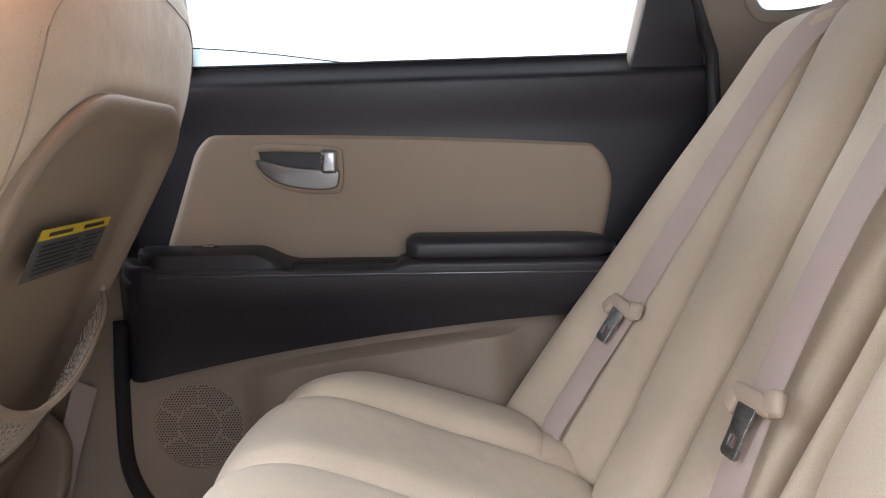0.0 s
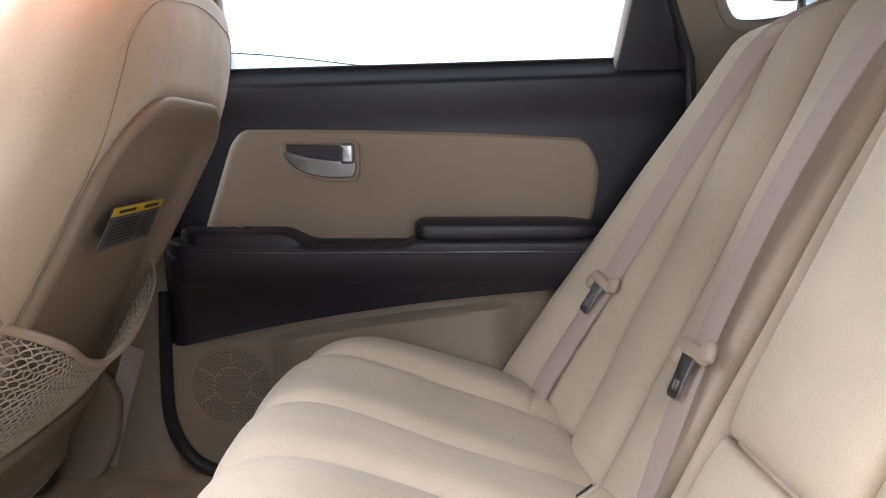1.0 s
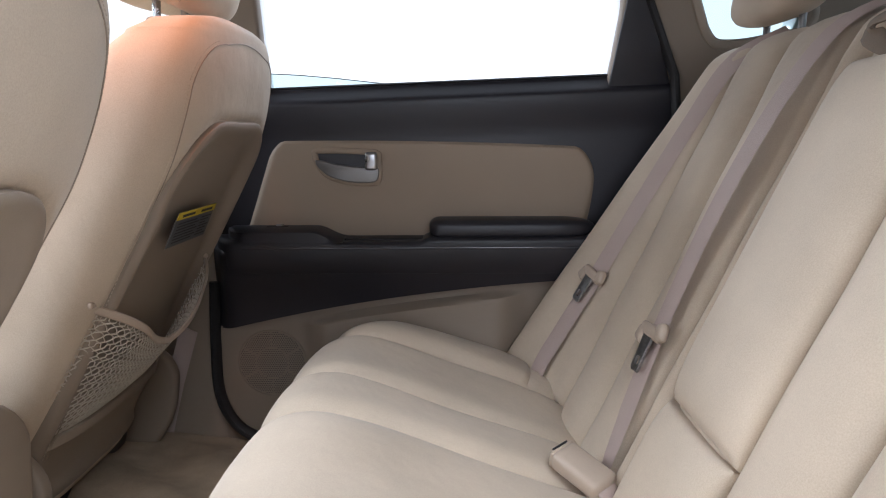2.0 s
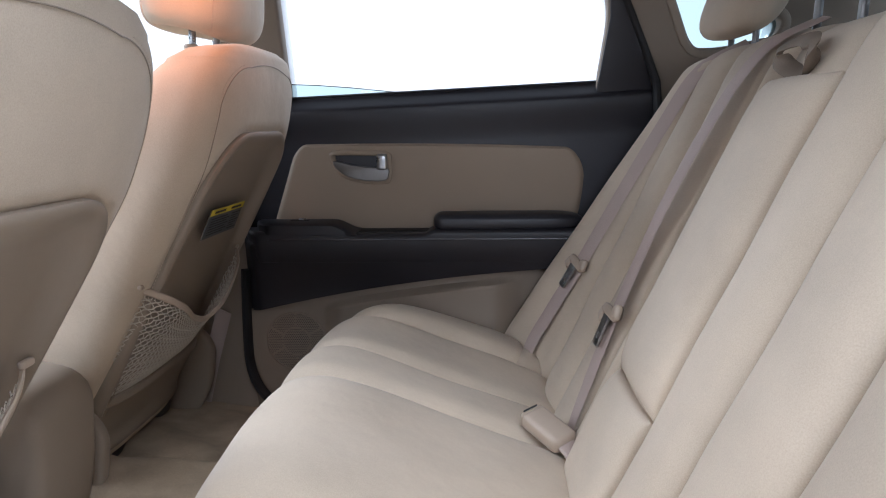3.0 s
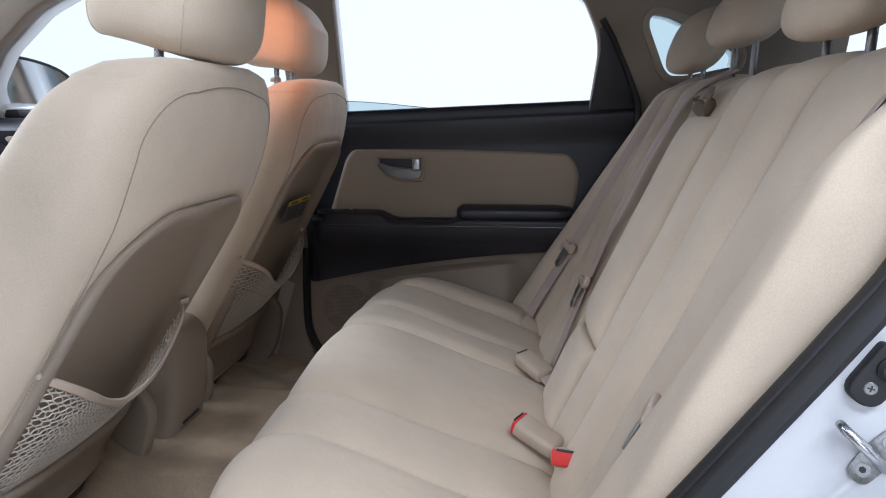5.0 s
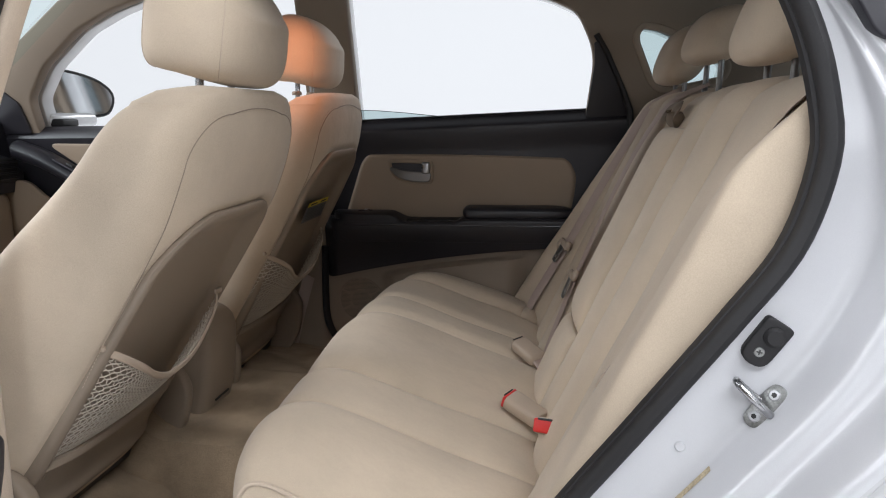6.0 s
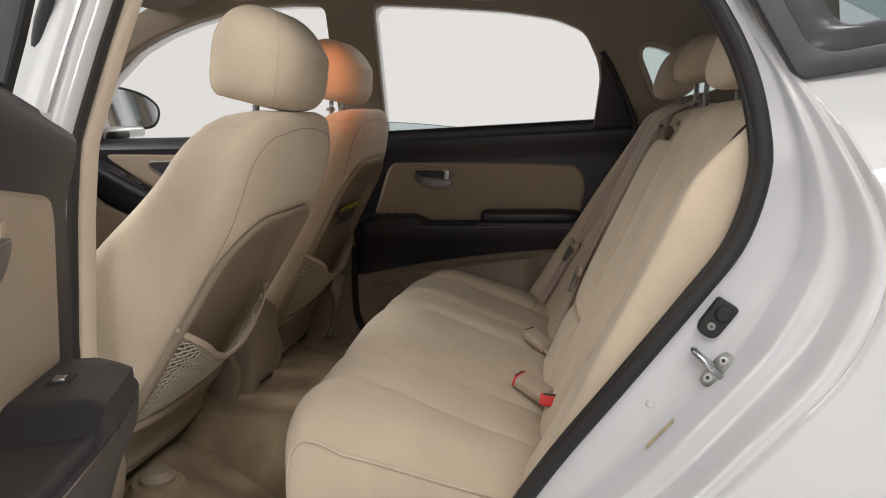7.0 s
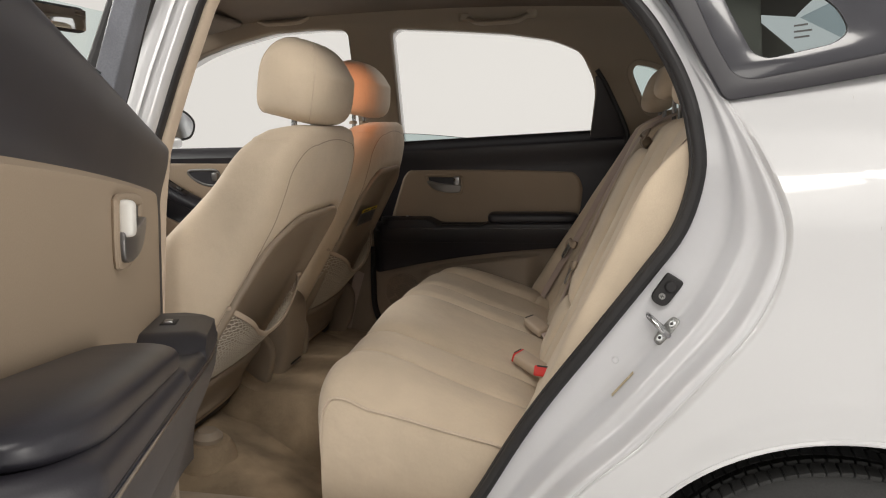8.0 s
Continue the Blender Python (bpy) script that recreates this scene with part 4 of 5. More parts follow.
    part("switch_recess", rbox((0.044, 0.020, 0.004), 0.0015, Matrix.Translation(L(-0.40, 0.645, 0.7415))), RUBBER, door)
    part("window_switch", rbox((0.017, 0.011, 0.006), 0.002, Matrix.Translation(L(-0.394, 0.645, 0.7440))), CHROME, door)
    part("pull_cup", rbox((0.17, 0.045, 0.006), 0.003, Matrix.Translation(L(-0.175, 0.645, 0.7165))), RUBBER, door)
    # bright line along the armrest edge
    part("arm_edge", tube([tuple(L(x, 0.5905, 0.704 + rise(x))) for x in np.linspace(-0.46, 0.24, 40)], 0.0026, 0.0032, 10), GLOSS, door)

    # lower panel with map pocket bulge
    n, m = 80, 90
    P = np.zeros((n, m, 3))
    for i, x in enumerate(np.linspace(-0.555, 0.42, n)):
        lo, hi = 0.225, low(x) + 0.004
        for j, t in enumerate(np.linspace(0, 1, m)):
            z = lo + (hi - lo) * t
            y = 0.668 - 0.012 * smooth01(0.25, 0.40, z)
            bulge = float(smooth01(-0.36, -0.30, x)) * float(smooth01(0.14, 0.06, x))
            y -= 0.042 * bulge * float(smooth01(0.26, 0.36, z)) * (1 - 0.25 * float(smooth01(low(x) - 0.16, low(x) - 0.04, z))) * (1 - 0.95 * float(smooth01(low(x) - 0.034, low(x) - 0.020, z)))
            P[i, j] = L(x, y, z)
    part("lower_panel", grid(P, back=(0, side * 0.03, 0), lid=False), SHELL, door, "beige plastic lower door panel")
    # loudspeaker grille
    sp = Matrix.Translation(L(-0.428, 0.6555, 0.437)) @ pose(0, 0, 0, 90 * side, 0, 0)
    grille = part("speaker_grille", disc(sp, 0.076, 0.003, 48, 0.002), SHELL, door, "round perforated speaker grille")
    holes = bmesh.new()
    step = 0.0050
    for a in range(-17, 18):
        for b in range(-17, 18):
            hx, hz = (a + 0.5 * (b % 2)) * step, b * step * 0.87
            r = math.hypot(hx, hz)
            if r < 0.072 and not 0.034 < r < 0.037 and not (r > 0.037 and min(abs(math.sin(math.atan2(hz, hx) - q)) * r for q in (0.5, 2.64, 1.571)) < 0.0022):
                c = Matrix.Translation((hx, hz, 0.0032))
                holes.faces.new([holes.verts.new(sp @ (c @ Vector((0.0015 * math.cos(k), 0.0015 * math.sin(k), 0)))) for k in [2 * math.pi * q / 6 for q in range(6)]])
    tagged(part("perforation", holes, INK, door), kind="stuff")

    # inner handle in its bowl
    hb = [(-0.322, 0.888), (-0.318, 0.897), (-0.25, 0.8965), (-0.195, 0.893), (-0.187, 0.884), (-0.188, 0.838), (-0.198, 0.829), (-0.25, 0.831), (-0.295, 0.845), (-0.316, 0.868)]
    hb = [(x + 0.003, z + 0.003) for x, z in hb]
    ring = spline(hb, 60, closed=True)
    part("handle_bezel", tube([tuple(L(x, 0.6655, z)) for x, z in ring], 0.0065, 0.004, 10, up=(0, 1, 0), closed=True), VINYL, door)
    bm = cut_plate([tuple(p) for p in ring], [], 0.003, 0.0, lambda u, v, w: L(u, 0.667 + w, v))
    part("handle_bowl", bm, DARKPAD, door)
    lower = [(x + 0.003, z + 0.006) for x, z in spline([(-0.318, 0.872), (-0.27, 0.862), (-0.22, 0.857), (-0.192, 0.857), (-0.190, 0.842), (-0.20, 0.830), (-0.25, 0.831), (-0.295, 0.845)], 50, closed=True)]
    bm = cut_plate([tuple(p) for p in lower], [], 0.006, 0.0025, lambda u, v, w: L(u, 0.6625 + w, v))
    part("handle_cup", bm, SATIN, door, "silver handle cup")
    bm = rbox((0.026, 0.016, 0.038), 0.006, Matrix.Translation(L(-0.200, 0.658, 0.878)))
    part("handle_lever", bm, WHITEPL if side < 0 else CHROME, door, "worn pale handle lever" if side < 0 else "satin metal handle lever")

    # metal shell, edge faces and window frame of the door
    bm = bmesh.new()
    ring = [(-0.590, 0.24), (-0.590, 1.02), (0.43, 1.055), (0.44, 0.90), (0.33, 0.70), (0.06, 0.24)]
    vs = [[bm.verts.new(L(x, y, z)) for x, z in ring] for y in (0.69, 0.83)]
    for a in range(len(ring)):
        if a != 1:
            b = (a + 1) % len(ring)
            bm.faces.new((vs[0][a], vs[0][b], vs[1][b], vs[1][a]))
    part("door_edge", bm, PAINT, door, smooth=False)
    frame_in = lambda u, v, w: L(u, tumble(v) + w, v)
    if side < 0:
        bars = [(-0.52, 1.02), (-0.44, 1.02), (-0.43, 1.415), (-0.08, 1.400), (0.18, 1.362), (0.285, 1.305), (0.325, 1.215), (0.312, 1.03), (0.42, 1.05), (0.36, 1.25), (0.30, 1.36), (0.16, 1.42), (-0.08, 1.455), (-0.47, 1.47)]
        part("window_frame", cut_plate(bars, [], 0.02, 0.004, lambda u, v, w: frame_in(u + 0.05, v, w + 0.02)), GREYCLOTH, door, "dark cloth-covered window frame")
        part("window_frame_skin", cut_plate([(u, v) for u, v in bars], [], 0.02, 0.004, lambda u, v, w: frame_in(u - 0.10, v, w + 0.06)), PAINT, door)
        part("frame_seal", tube([tuple(L(x, tumble(z) + 0.04, z)) for x, z in ((-0.555, 0.9), (-0.555, 1.1), (-0.53, 1.3), (-0.505, 1.45))], 0.017, 0.016, 8, up=(0, 1, 0)), RUBBER, door)
    # lowered window: only its upper edge stands above the belt
    bm = bmesh.new()
    edge = [(-0.44, 1.064), (-0.36, 1.060), (-0.28, 1.053), (-0.20, 1.044), (-0.12, 1.036), (-0.06, 1.030)]
    vs = [bm.verts.new(L(x, 0.716, z)) for x, z in edge] + [bm.verts.new(L(x, 0.716, 0.98)) for x in (-0.06, -0.44)]
    bm.faces.new(vs)
    pane = part("window_pane", bm, GLASS, door, "lowered tinted window glass")
    pane.visible_shadow = False
    part("pane_edge", tube([tuple(L(x, 0.716, z)) for x, z in edge], 0.0012, 0.0012, 6), GREYTAG, door)
    if side > 0:
        # seal round the foot of the closed door
        part("door_seal", tube([tuple(L(*p)) for p in spline([(-0.545, 0.655, 0.62), (-0.550, 0.652, 0.48), (-0.545, 0.65, 0.36), (-0.50, 0.645, 0.285), (-0.42, 0.64, 0.26), (-0.30, 0.64, 0.255)], 40)], 0.012, 0.014, 10, up=(0, 1, 0)), RUBBER, door)
    return door


closed_door = car_door(1, pose(HX, HY, 0), "closed rear door with dark trim, beige inset and armrest")
open_door = car_door(-1, Matrix.Translation((-0.536, -0.985, 0.773)) @ Matrix.Rotation(radians(-63.3), 4, "Z") @ Matrix.Rotation(radians(-3.1), 4, "X") @ Matrix.Rotation(radians(-7.3), 4, "Y") @ pose(0, 0, -0.7), "open rear door with dark trim, beige inset and armrest")

# ---------------------------------------------------------------- front door on the closed side, wing mirror, dashboard
n, m = 60, 40
P = np.zeros((n, m, 3))
for i, x in enumerate(np.linspace(-1.80, -0.69, n)):
    for j, t in enumerate(np.linspace(0, 1, m)):
        z = 0.25 + (1.022 - 0.25) * t
        d = 1.022 - z
        y = 0.715 - 0.040 * smooth01(0.0, 0.03, d) + 0.012 * smooth01(0.03, 0.10, d) - 0.05 * smooth01(0.72, 0.68, z) + 0.03 * smooth01(0.62, 0.45, z)
        P[i, j] = (x, y, z)
front_door = part("front_door", grid(P, back=(0, 0.09, 0)), DARK, car, "closed front door with dark trim")
INSET = rounded([(-1.535, 0.962), (-0.72, 0.948), (-0.72, 0.74), (-1.20, 0.74), (-1.42, 0.885)], 0.03)
part("door_inset", cut_plate(INSET, [], 0.012, 0.003, lambda u, v, w: Vector((u, 0.682 + w, v))), VINYL, front_door, "beige vinyl door inset")
# sloping pull handle with switches
part("pull_handle", loft([[Vector((x, 0.635 + 0.045 * math.cos(t), z + 0.034 * math.sin(t))) for t in [2 * math.pi * k / 16 for k in range(16)]] for x, z in spline([(-1.62, 0.945), (-1.52, 0.910), (-1.38, 0.835), (-1.22, 0.765), (-1.00, 0.738), (-0.65, 0.73)], 26)]), DARKPAD, front_door, "black sloping pull handle")
part("switch_plate", rbox((0.16, 0.05, 0.008), 0.003, pose(-1.40, 0.622, 0.876, 0, 28)), DARK, front_door)
for k in range(2):
    part("window_switch", rbox((0.028, 0.018, 0.010), 0.003, pose(-1.42 + 0.06 * k, 0.620, 0.893 - 0.032 * k, 0, 28)), INK, front_door)
LOWER = rounded([(-1.78, 0.835), (-1.60, 0.838), (-1.53, 0.775), (-1.36, 0.700), (-0.72, 0.665), (-0.72, 0.32), (-1.78, 0.32)], 0.03)
part("lower_panel", cut_plate(LOWER, [], 0.010, 0.004, lambda u, v, w: Vector((u, 0.632 + w, v))), VINYL, front_door, "beige lower door panel")
ringf = spline([(-1.345, 0.930), (-1.275, 0.933), (-1.215, 0.928), (-1.207, 0.880), (-1.225, 0.868), (-1.285, 0.876), (-1.335, 0.905)], 50, closed=True)
part("handle_bezel", tube([(x, 0.673, z) for x, z in ringf], 0.006, 0.004, 8, up=(0, 1, 0), closed=True), SATIN, front_door)
part("handle_bowl", cut_plate([tuple(p) for p in ringf], [], 0.004, 0.0, lambda u, v, w: Vector((u, 0.674 + w, v))), DARK, front_door)
part("handle_lever", rbox((0.028, 0.014, 0.036), 0.006, pose(-1.223, 0.666, 0.906)), SATIN, front_door)
part("mirror_corner", cut_plate(rounded([(-1.80, 1.0), (-1.60, 1.0), (-1.615, 1.10), (-1.66, 1.14)], 0.01), [], 0.03, 0.004, lambda u, v, w: Vector((u, tumble(v) - 0.012 + w, v))), DARK, car, "black mirror corner cover")

# closed front door on the open side
n, m = 30, 24
P = np.zeros((n, m, 3))
for i, x in enumerate(np.linspace(-1.80, -0.72, n)):
    for j, t in enumerate(np.linspace(0, 1, m)):
        z = 0.25 + (1.015 - 0.25) * t
        P[i, j] = (x, float(skin_y(0.0, z)), z)
part("front_door", slab(P, (0, 0.10, 0)), PAINT, car, "closed white front door")

# wing mirror: white housing, black rim, glass
MC = pose(-1.672, 1.02, 1.150, 0, 0, -34) @ Matrix.Scale(1.06, 4)
mirror = part("wing_mirror", bmesh.new(), PAINT, car, "white wing mirror")
loops = []
outline = spline([(-0.135, -0.068), (-0.138, 0.05), (-0.12, 0.083), (-0.02, 0.078), (0.08, 0.048), (0.135, 0.0), (0.13, -0.055), (0.09, -0.085), (-0.05, -0.088), (-0.12, -0.083)], 48, closed=True)
for d, k in ((0.0, 1.0), (-0.012, 1.06), (-0.05, 1.05), (-0.09, 0.86), (-0.115, 0.55), (-0.12, 0.1)):
    loops.append([MC @ Vector((d, a * k, b * k)) for a, b in outline])
bm = loft(loops)
bm.to_mesh(mirror.data)
bm.free()
part("mirror_rim", tube([tuple(MC @ Vector((0.004, a * 0.985, b * 0.985))) for a, b in outline], 0.006, 0.006, 8, up=tuple(MC.to_3x3() @ Vector((1, 0, 0))), closed=True), RUBBER, mirror)
bm = bmesh.new()
bm.faces.new([bm.verts.new(MC @ Vector((0.006, a * 0.965, b * 0.965))) for a, b in outline])
part("mirror_glass", bm, MIRROR, mirror)
part("mirror_arm", rbox((0.10, 0.26, 0.05), 0.02, pose(-1.62, 0.88, 1.045)), PAINT, mirror)
part("arm_foot", rbox((0.09, 0.09, 0.028), 0.008, pose(-1.58, 0.80, 1.035)), RUBBER, mirror)

dash = thing("dashboard", "dark dashboard with a beige lower half", "dashboard")
loops = []
for y in np.linspace(-0.66, 0.66, 24):
    e = 0.05 * (abs(y) / 0.66) ** 4
    loops.append([Vector((x, y, z - e * (z > 0.9))) for x, z in ((-1.80, 0.985), (-1.74, 0.985), (-1.68, 0.965), (-1.642, 0.92), (-1.635, 0.86), (-1.65, 0.80), (-1.80, 0.80))])
part("dash_top", loft(loops), DARK, dash)
part("glove_box", rbox((0.14, 1.24, 0.24), 0.04, pose(-1.72, 0, 0.69)), SHELL, dash)
for y in (0.56, -0.56):
    v = part("air_vent", rbox((0.02, 0.13, 0.085), 0.012, pose(-1.633, y, 0.880, 0, 8)), RUBBER, dash)
    for k in range(4):
        part("slat", rbox((0.012, 0.115, 0.006), 0.002, pose(-1.623, y, 0.853 + 0.018 * k)), DARK, v)
SIDE = rounded([(-1.40, 0.22), (-1.40, 0.50), (-1.00, 0.555), (-0.70, 0.585), (-0.608, 0.565), (-0.622, 0.40), (-0.690, 0.22)], [0.03, 0.03, 0.1, 0.1, 0.035, 0.1, 0.03])
console = thing("centre_console", "beige plastic centre console between the front seats", "console")
part("body", cut_plate(SIDE, [], 0.11, 0.022, lambda u, v, w: Vector((u, w * (1.0 + 0.25 * (0.58 - v)), v))), SHELL, console)
part("lid", rbox((0.34, 0.145, 0.040), 0.018, pose(-0.86, 0, 0.588, 0, 5), seg=4), CLOTH2, console, "padded beige console lid")
part("rear_panel", rbox((0.010, 0.118, 0.20), 0.004, pose(-0.6135, 0, 0.455, 0, 4)), SHELL, console)
part("panel_slot", rbox((0.004, 0.07, 0.005), 0.0015, pose(-0.6085, 0, 0.372)), INK, console)

# ---------------------------------------------------------------- roof fittings
for x, z0 in ((-0.825, 1.492), (-0.024, 1.452)):
    gh = thing("grab_handle", "folded beige roof grab handle above a door", "handle", group="roof grab handles")
    x0, x1 = x - 0.118, x + 0.118
    part("grip", tube([tuple(p) for p in spline([(x0, 0.580, z0 + 0.016), (x0 + 0.022, 0.556, z0 + 0.002), (x0 + 0.055, 0.546, z0 - 0.012), (x, 0.543, z0 - 0.014), (x1 - 0.055, 0.546, z0 - 0.012), (x1 - 0.022, 0.556, z0 + 0.002), (x1, 0.580, z0 + 0.016)], 36)], 0.012, 0.009, 12), SHELL, gh)
    for xx in (x0, x1):
        part("foot", rbox((0.040, 0.030, 0.030), 0.010, pose(xx, 0.568, z0 + 0.012)), SHELL, gh)
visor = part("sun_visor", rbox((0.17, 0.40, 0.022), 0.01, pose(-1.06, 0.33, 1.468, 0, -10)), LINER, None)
tagged(visor, "folded beige cloth sun visor under the roof", "sun visor")
lampf = thing("ceiling_lamp", "small rectangular ceiling lamp in the headliner", "lamp")
part("housing", rbox((0.15, 0.10, 0.018), 0.006, pose(-0.22, 0, 1.524)), PILLAR, lampf)
part("lens", rbox((0.11, 0.07, 0.008), 0.003, pose(-0.22, 0, 1.513)), WHITEPL, lampf)
rv = thing("rear_view_mirror", "black inside mirror hung from the windscreen", "mirror")
RM = pose(-1.245, -0.13, 1.428, 0, 6, -10)
part("housing", rbox((0.045, 0.25, 0.075), 0.02, RM), DARK, rv)
part("mirror_glass", rbox((0.004, 0.225, 0.058), 0.0015, RM @ pose(0.0225, 0, 0)), MIRROR, rv)
part("stem", tube([tuple(RM @ Vector((-0.02, 0, 0.02))), (-1.265, -0.12, 1.447)], 0.010, sides=10, up=(0, 1, 0)), DARK, rv)

# ---------------------------------------------------------------- seat belts


def tongue(belt, at, u, n):
    """Belt tongue: beige slotted body and a metal latch plate. u: down along the belt, n: out of the seat."""
    u, n = Vector(u).normalized(), Vector(n).normalized()
    s = u.cross(n).normalized()
    M = Matrix.Translation(at) @ Matrix((s, u, n)).transposed().to_4x4()
    body = part("tongue", rbox((0.062, 0.020, 0.013), 0.006, M), BEIGEPL, belt, "beige belt tongue")
    for k in (-1, 1):
        part("shoulder", rbox((0.022, 0.026, 0.014), 0.0065, M @ pose(0.026 * k, 0.010 if k > 0 else -0.006, 0.0, 0, 0, -18 * k)), BEIGEPL, body)
    plate = cut_plate(rounded([(-0.013, 0.0), (0.013, 0.0), (0.011, 0.022), (0.0115, 0.052), (-0.0115, 0.052), (-0.011, 0.022)], [0.002, 0.002, 0.006, 0.006, 0.006, 0.006]), [rounded([(-0.0055, 0.030), (0.0055, 0.030), (0.0055, 0.043), (-0.0055, 0.043)], 0.0015)], 0.003, 0.0006, lambda a, b, w: M @ Vector((a, b + 0.008, w + 0.003)))
    part("latch_plate", plate, STEEL, body, "worn metal latch plate")
    return body


def belt(label, pts, at, wide=0.0235, tip=0.0):
    """Webbing over the backrest; pts: rows of (y, v, lift); tip: how far its face leans to the open side."""
    up = (Vector(NV) + Vector((0, -tip, 0))).normalized()
    b = thing("seat_belt", label, "seat belt", group="rear seat belts")
    path = spline([tuple(back_point(*p)) for p in pts], 40)
    part("webbing", tube([tuple(p) for p in path], wide, 0.0012, 8, up=tuple(up)), WEB, b)
    k = min(range(len(path)), key=lambda i: (Vector(path[i]) - at).length)
    d = Vector(path[max(0, k - 2)]) - Vector(path[min(len(path) - 1, k + 2)])
    if d.z > 0:
        d = -d
    tongue(b, Vector(path[k]) + up * 0.008, d, up)
    return b


belt("beige seat belt hanging down the outer bolster", [(0.500, -0.05, 0.040), (0.505, 0.05, 0.050), (0.498, 0.15, 0.045), (0.489, 0.29, 0.033), (0.466, 0.46, 0.026), (0.444, 0.60, 0.019), (0.420, 0.72, 0.010), (0.40, 0.80, -0.04)], back_point(0.489, 0.29, 0.033), tip=0.35)
belt("beige centre seat belt hanging beside the split", [(0.118, -0.05, -0.004), (0.122, 0.05, 0.006), (0.128, 0.16, 0.014), (0.141, 0.285, 0.022), (0.138, 0.46, 0.032), (0.124, 0.62, 0.031), (0.112, 0.73, 0.016), (0.104, 0.80, -0.03)], back_point(0.141, 0.285, 0.022), 0.021, tip=0.08)
belt("beige seat belt lying along the bolster by the open door", [(-0.520, 0.02, -0.004), (-0.535, 0.18, 0.010), (-0.556, 0.30, 0.016), (-0.576, 0.40, 0.018), (-0.598, 0.50, 0.019), (-0.620, 0.61, 0.018), (-0.643, 0.72, 0.010), (-0.65, 0.80, -0.04)], back_point(-0.556, 0.30, 0.012), 0.021, tip=-0.32)

# buckles lying on the cushion


def buckle(at, turn, tip, label):
    M = at @ Matrix.Scale(1.32, 4)
    b = thing("belt_buckle", label, "belt buckle", group="belt buckles on the bench")
    part("body", rbox((0.062, 0.036, 0.022), 0.007, M), BEIGEPL, b)
    part("button", rbox((0.006, 0.033, 0.019), 0.003, M @ pose(-0.0302, 0, 0.0)), RED if turn else BEIGEPL, b, "red release button" if turn else "")
    part("stalk", rbox((0.060, 0.026, 0.006), 0.003, M @ pose(0.052, 0.0, -0.006, 0, 12)), WEB, b)
    part("slot", rbox((0.002, 0.022, 0.003), 0.0008, M @ pose(-0.0335, 0, 0.0085)), INK, b)
    return b


buckle(pose(0.143, -0.236, 0.482, 4, 19, -30), True, 0, "beige belt buckle with a red button lying on the cushion")
buckle(pose(0.190, -0.318, 0.488, 0, 26, 76), True, 0, "beige belt buckle with a red button beside the backrest")
buckle(pose(0.143, 0.083, 0.484, 8, 14, -50), False, 0, "beige belt buckle with a worn face lying on the cushion")

# warning tag on the passenger seat's shell
tag = thing("warning_tag", "grey and yellow printed tag on the seat back", "label")


def on_shell(u, v, lift):
    """u across, v down the tag; placed on the passenger's back shell."""
    a, b = Vector((-0.465, 0.256, 0.820)), Vector((-0.463, 0.414, 0.820))
    c = Vector((-0.488, 0.249, 0.766))
    p = a + (b - a) * u + (c - a) * v
    return p + Vector((0.954, 0.0, -0.30)) * lift


for name, mat, r, lift in (("card", GREYTAG, (0, 1, 0, 1.0), 0.016), ("headband", YELLOW, (0, 1, -0.005, 0.20), 0.0172)):
    bm = bmesh.new()
    u0, u1, v0, v1 = r
    lo = [bm.verts.new(on_shell(u, v, lift)) for u, v in ((u0, v0), (u1, v0), (u1, v1), (u0, v1))]
    hi = [bm.verts.new(on_shell(u, v, lift - 0.001)) for u, v in ((u0, v0), (u1, v0), (u1, v1), (u0, v1))]
    bm.faces.new(lo)
    bm.faces.new(hi)
    for a in range(4):
        bm.faces.new((lo[a], lo[(a + 1) % 4], hi[(a + 1) % 4], hi[a]))
    part(name, bm, mat, tag, smooth=False)
bars = [(0.10, 0.42, 0.06, 0.14), (0.58, 0.90, 0.06, 0.14)] + [(0.06, 0.55 + 0.07 * (k % 2), 0.30 + 0.09 * k, 0.335 + 0.09 * k) for k in range(7)] + [(0.66, 0.94 - 0.05 * (k % 3), 0.30 + 0.09 * k, 0.335 + 0.09 * k) for k in range(7)]
for k, (u0, u1, v0, v1) in enumerate(bars):
    bm = bmesh.new()
    bm.faces.new([bm.verts.new(on_shell(u, v, 0.0178)) for u, v in ((u0, v0), (u1, v0), (u1, v1), (u0, v1))])
    part("print_bar", bm, INK, tag, smooth=False)

# ---------------------------------------------------------------- jamb fittings


def jamb_frame(z, a, lift=0.0):
    """A frame on the door jamb at height z, share a of the way from seal to outer edge; its z axis stands out of the paint."""
    i = int(np.argmin(np.abs(A[40:72, 2] - z))) + 40
    j = int(np.argmin(np.abs(JS[:, 0] - a)))
    along = Vector(JP[i - 2, j] - JP[i + 2, j]).normalized()
    across = Vector(JP[i, j + 1] - JP[i, j - 1]).normalized()
    out = along.cross(across).normalized()
    if out.y > 0:
        out = -out
    across = along.cross(out).normalized()
    M = Matrix((across, along, out)).transposed().to_4x4()
    return Matrix.Translation(Vector(JP[i, j]) + out * lift) @ M


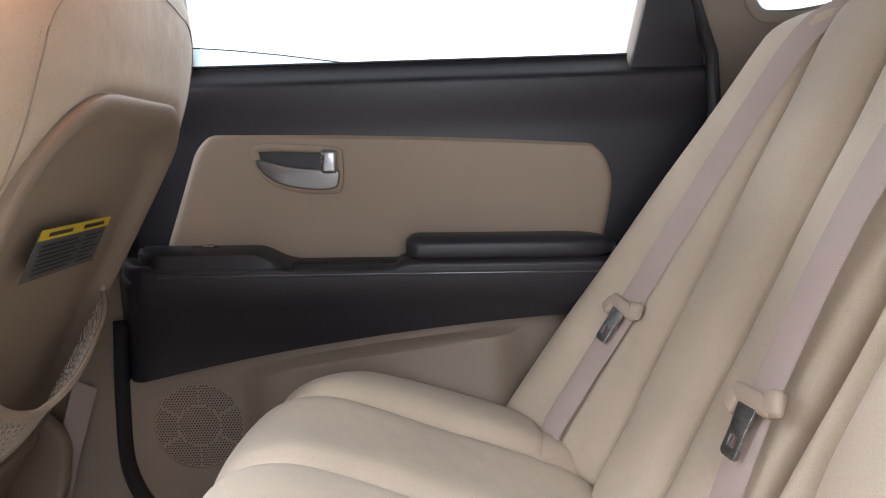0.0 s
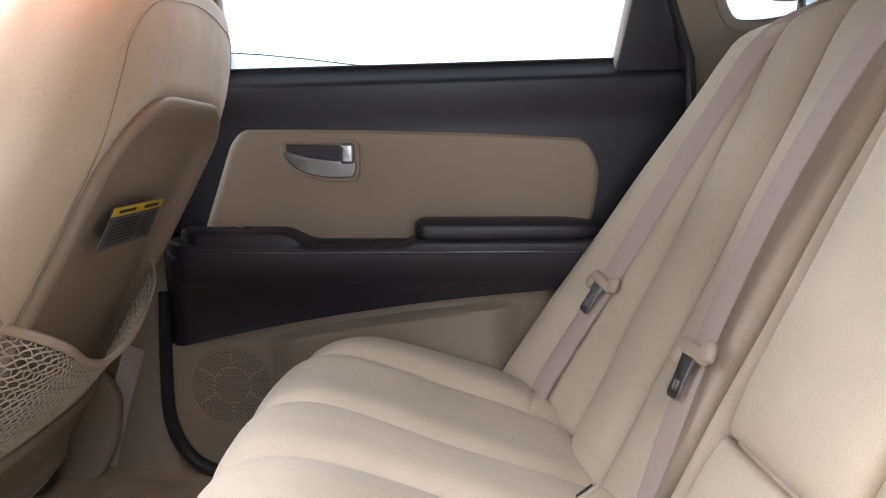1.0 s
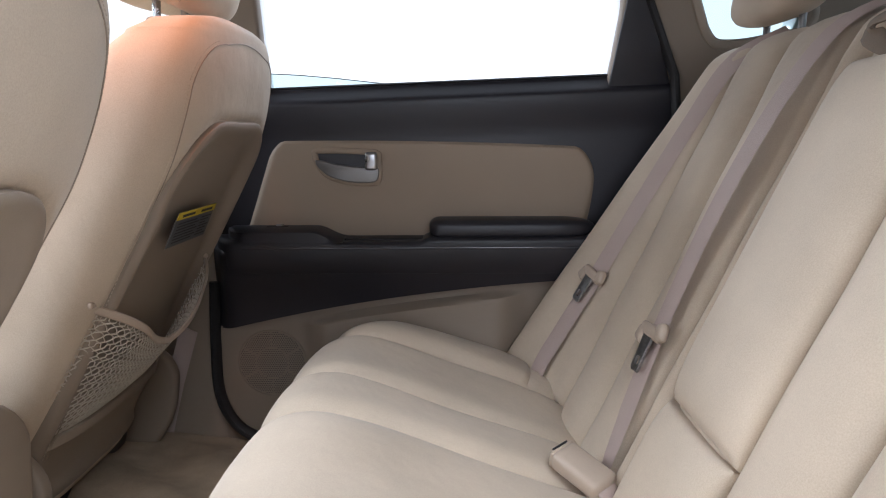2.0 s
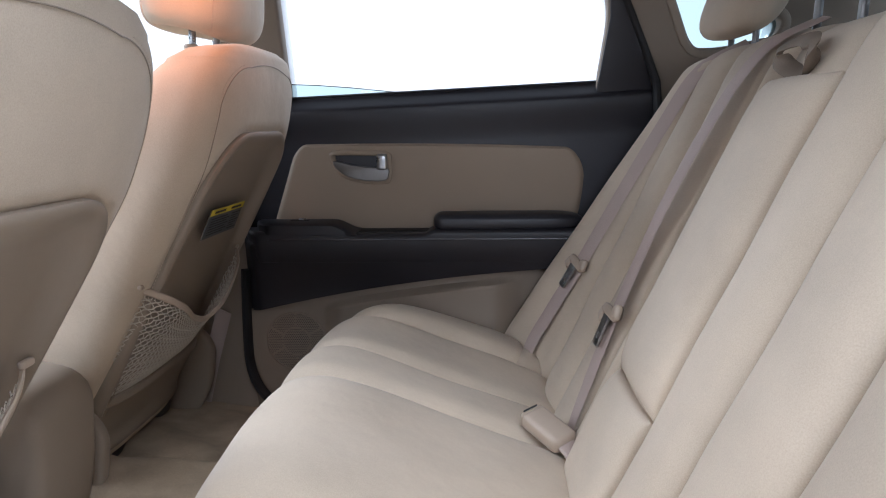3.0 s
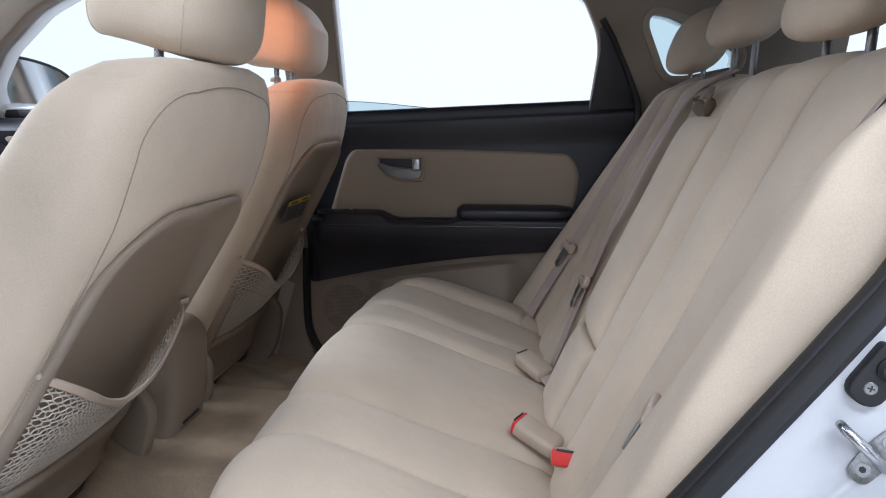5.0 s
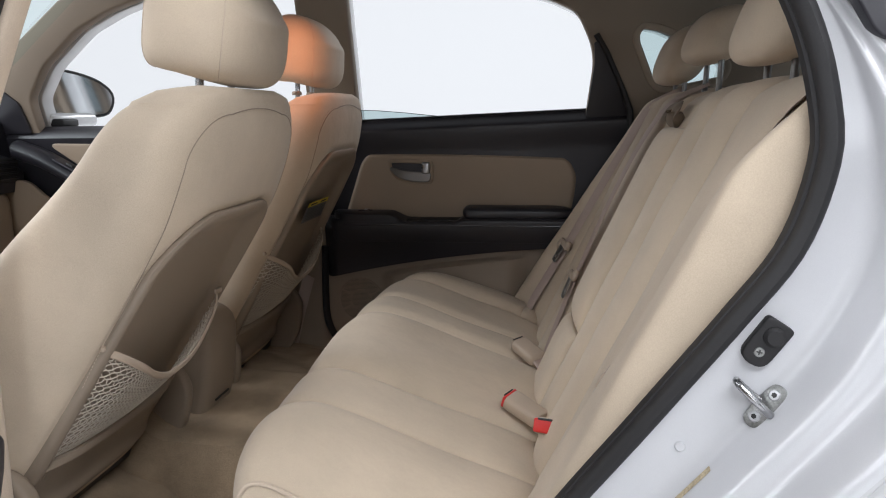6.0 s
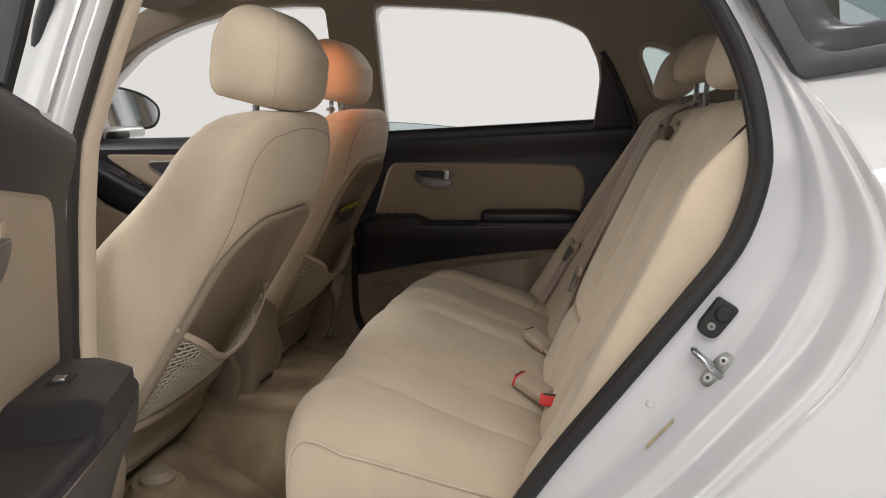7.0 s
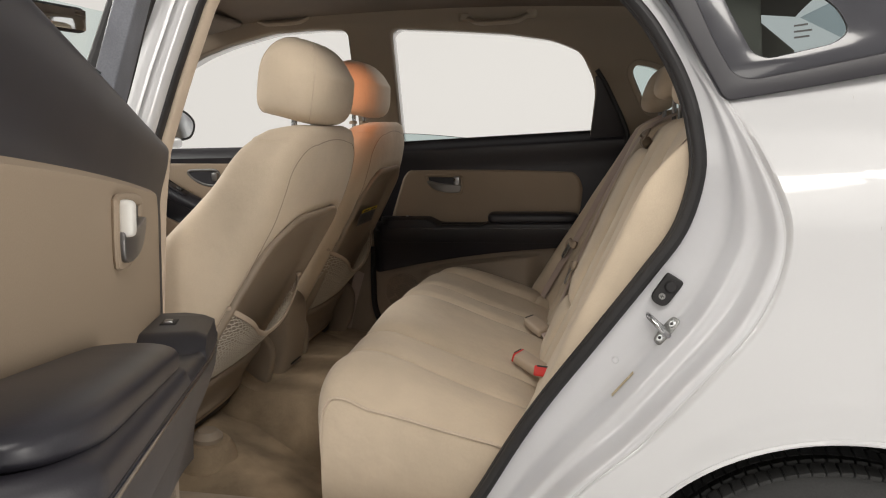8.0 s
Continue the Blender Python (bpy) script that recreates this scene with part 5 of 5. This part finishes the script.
JM = jamb_frame(0.745, 0.575, 0.003) @ pose(0.004, 0, 0) @ Matrix.Scale(0.74, 4)
st = part("striker", cut_plate(rounded([(-0.011, -0.036), (0.011, -0.036), (0.015, 0.0), (0.011, 0.036), (-0.011, 0.036), (-0.015, 0.0)], 0.011), [], 0.005, 0.0012, lambda a, b, w: JM @ Vector((a, b, w))), STEEL, car, "zinc door striker")
part("striker_loop", tube([tuple(JM @ Vector(p)) for p in spline([(0.016, -0.004, 0.0), (0.013, -0.003, 0.014), (0.004, -0.001, 0.027), (-0.012, 0.001, 0.037), (-0.032, 0.003, 0.042), (-0.040, 0.004, 0.038), (-0.037, 0.003, 0.030), (-0.022, 0.001, 0.016), (-0.011, 0.0, 0.0)], 30)], 0.0042, sides=10, up=(0.3, 0.2, 0.9)), CHROME, st)
for k in (-1, 1):
    part("screw", disc(JM @ pose(0.0, 0.021 * k, 0.002), 0.0085, 0.004, 18, 0.0015), CHROME, st)
    part("screw_socket", disc(JM @ pose(0.0, 0.021 * k, 0.0058), 0.004, 0.0006, 6), INK, st)
KM = jamb_frame(0.803, 0.31, 0.004) @ Matrix.Scale(0.80, 4)
bf = part("buffer", cut_plate(rounded([(-0.0165, -0.034), (0.0165, -0.034), (0.018, 0.028), (-0.016, 0.028)], [0.016, 0.016, 0.004, 0.004]), [], 0.010, 0.003, lambda a, b, w: KM @ Vector((a, b, w))), RUBBER, car, "black rubber door buffer")
part("stud", disc(KM @ pose(0.003, 0.010, 0.003), 0.0135, 0.012, 24, 0.004), RUBBER, bf)
screw = part("screw", disc(KM @ pose(0.0, -0.017, 0.005), 0.0075, 0.004, 20, 0.0015), STEEL, bf)
for a in (20, 110):
    part("screw_slot", rbox((0.0075, 0.0016, 0.0010), 0.0003, KM @ pose(0.0, -0.017, 0.0092, 0, 0, a)), INK, screw)
RMX = jamb_frame(0.650, 0.615, 0.0016)
part("adhesive_residue", cut_plate(rounded([(-0.003, -0.027), (0.0026, -0.029), (0.003, 0.027), (-0.0026, 0.029)], 0.001), [], 0.0008, 0.0, lambda a, b, w: RMX @ Vector((a, b, w))), TAPE, car, "brown strip of old adhesive")
PMX = jamb_frame(0.684, 0.37, 0.0006)
part("plug", disc(PMX, 0.006, 0.0015, 20, 0.001), JAMB, car)

# ---------------------------------------------------------------- rear wheel
wheel = part("wheel", disc(pose(AX, -0.735, AZ, 90), 0.205, 0.09, 48, 0.01), SATIN, car, "rear wheel")
prof = spline([(0.205, -0.84), (0.235, -0.853), (0.272, -0.852), (0.296, -0.838), (0.304, -0.818), (0.305, -0.78), (0.305, -0.72), (0.300, -0.675), (0.27, -0.66), (0.205, -0.672)], 40)
TP = np.zeros((120, 40, 3))
for i, t in enumerate(np.linspace(0, 2 * math.pi, 120, endpoint=False)):
    for j, (r, y) in enumerate(prof):
        TP[i, j] = (AX + r * math.cos(t), y, AZ + r * math.sin(t))
part("tyre", grid(TP, wrap=True), TYRE, wheel, "black treaded tyre")
bm = bmesh.new()
for row, (y, w) in enumerate(((-0.826, 0.024), (-0.799, 0.024), (-0.770, 0.026), (-0.741, 0.024), (-0.712, 0.026))):
    for k in range(96):
        t = 2 * math.pi * (k + 0.5 * (row % 2)) / 96
        M = Matrix.Translation((AX, y, AZ)) @ Matrix.Rotation(-t, 4, "Y") @ pose(0.3045 if row else 0.302, 0, 0, 0, 0, 14 if row % 2 else -14)
        rbox((0.009, w, 0.0172), 0.0012, M, bm, 1)
tagged(part("tread", bm, TYRE, wheel), kind="stuff")
part("rim", disc(pose(AX, -0.80, AZ, 90), 0.19, 0.03, 48, 0.01), SATIN, wheel)

# belt anchor of the front seat, at the foot of the closed side's pillar
anchor = thing("belt_anchor", "pale front seat belt anchor beside the sill", "belt anchor")
part("webbing", tube([(-0.60, 0.635, 0.52), (-0.640, 0.640, 0.40), (-0.672, 0.642, 0.285)], 0.021, 0.0015, 8, up=(0.2, 1, 0)), WEB, anchor)
part("cap", rbox((0.050, 0.024, 0.080), 0.010, pose(-0.686, 0.640, 0.245, 0, 16)), BEIGEPL, anchor)
part("pillar_foot", rbox((0.19, 0.10, 0.84), 0.04, pose(-0.625, 0.705, 0.62), seg=4), SHELL, car)
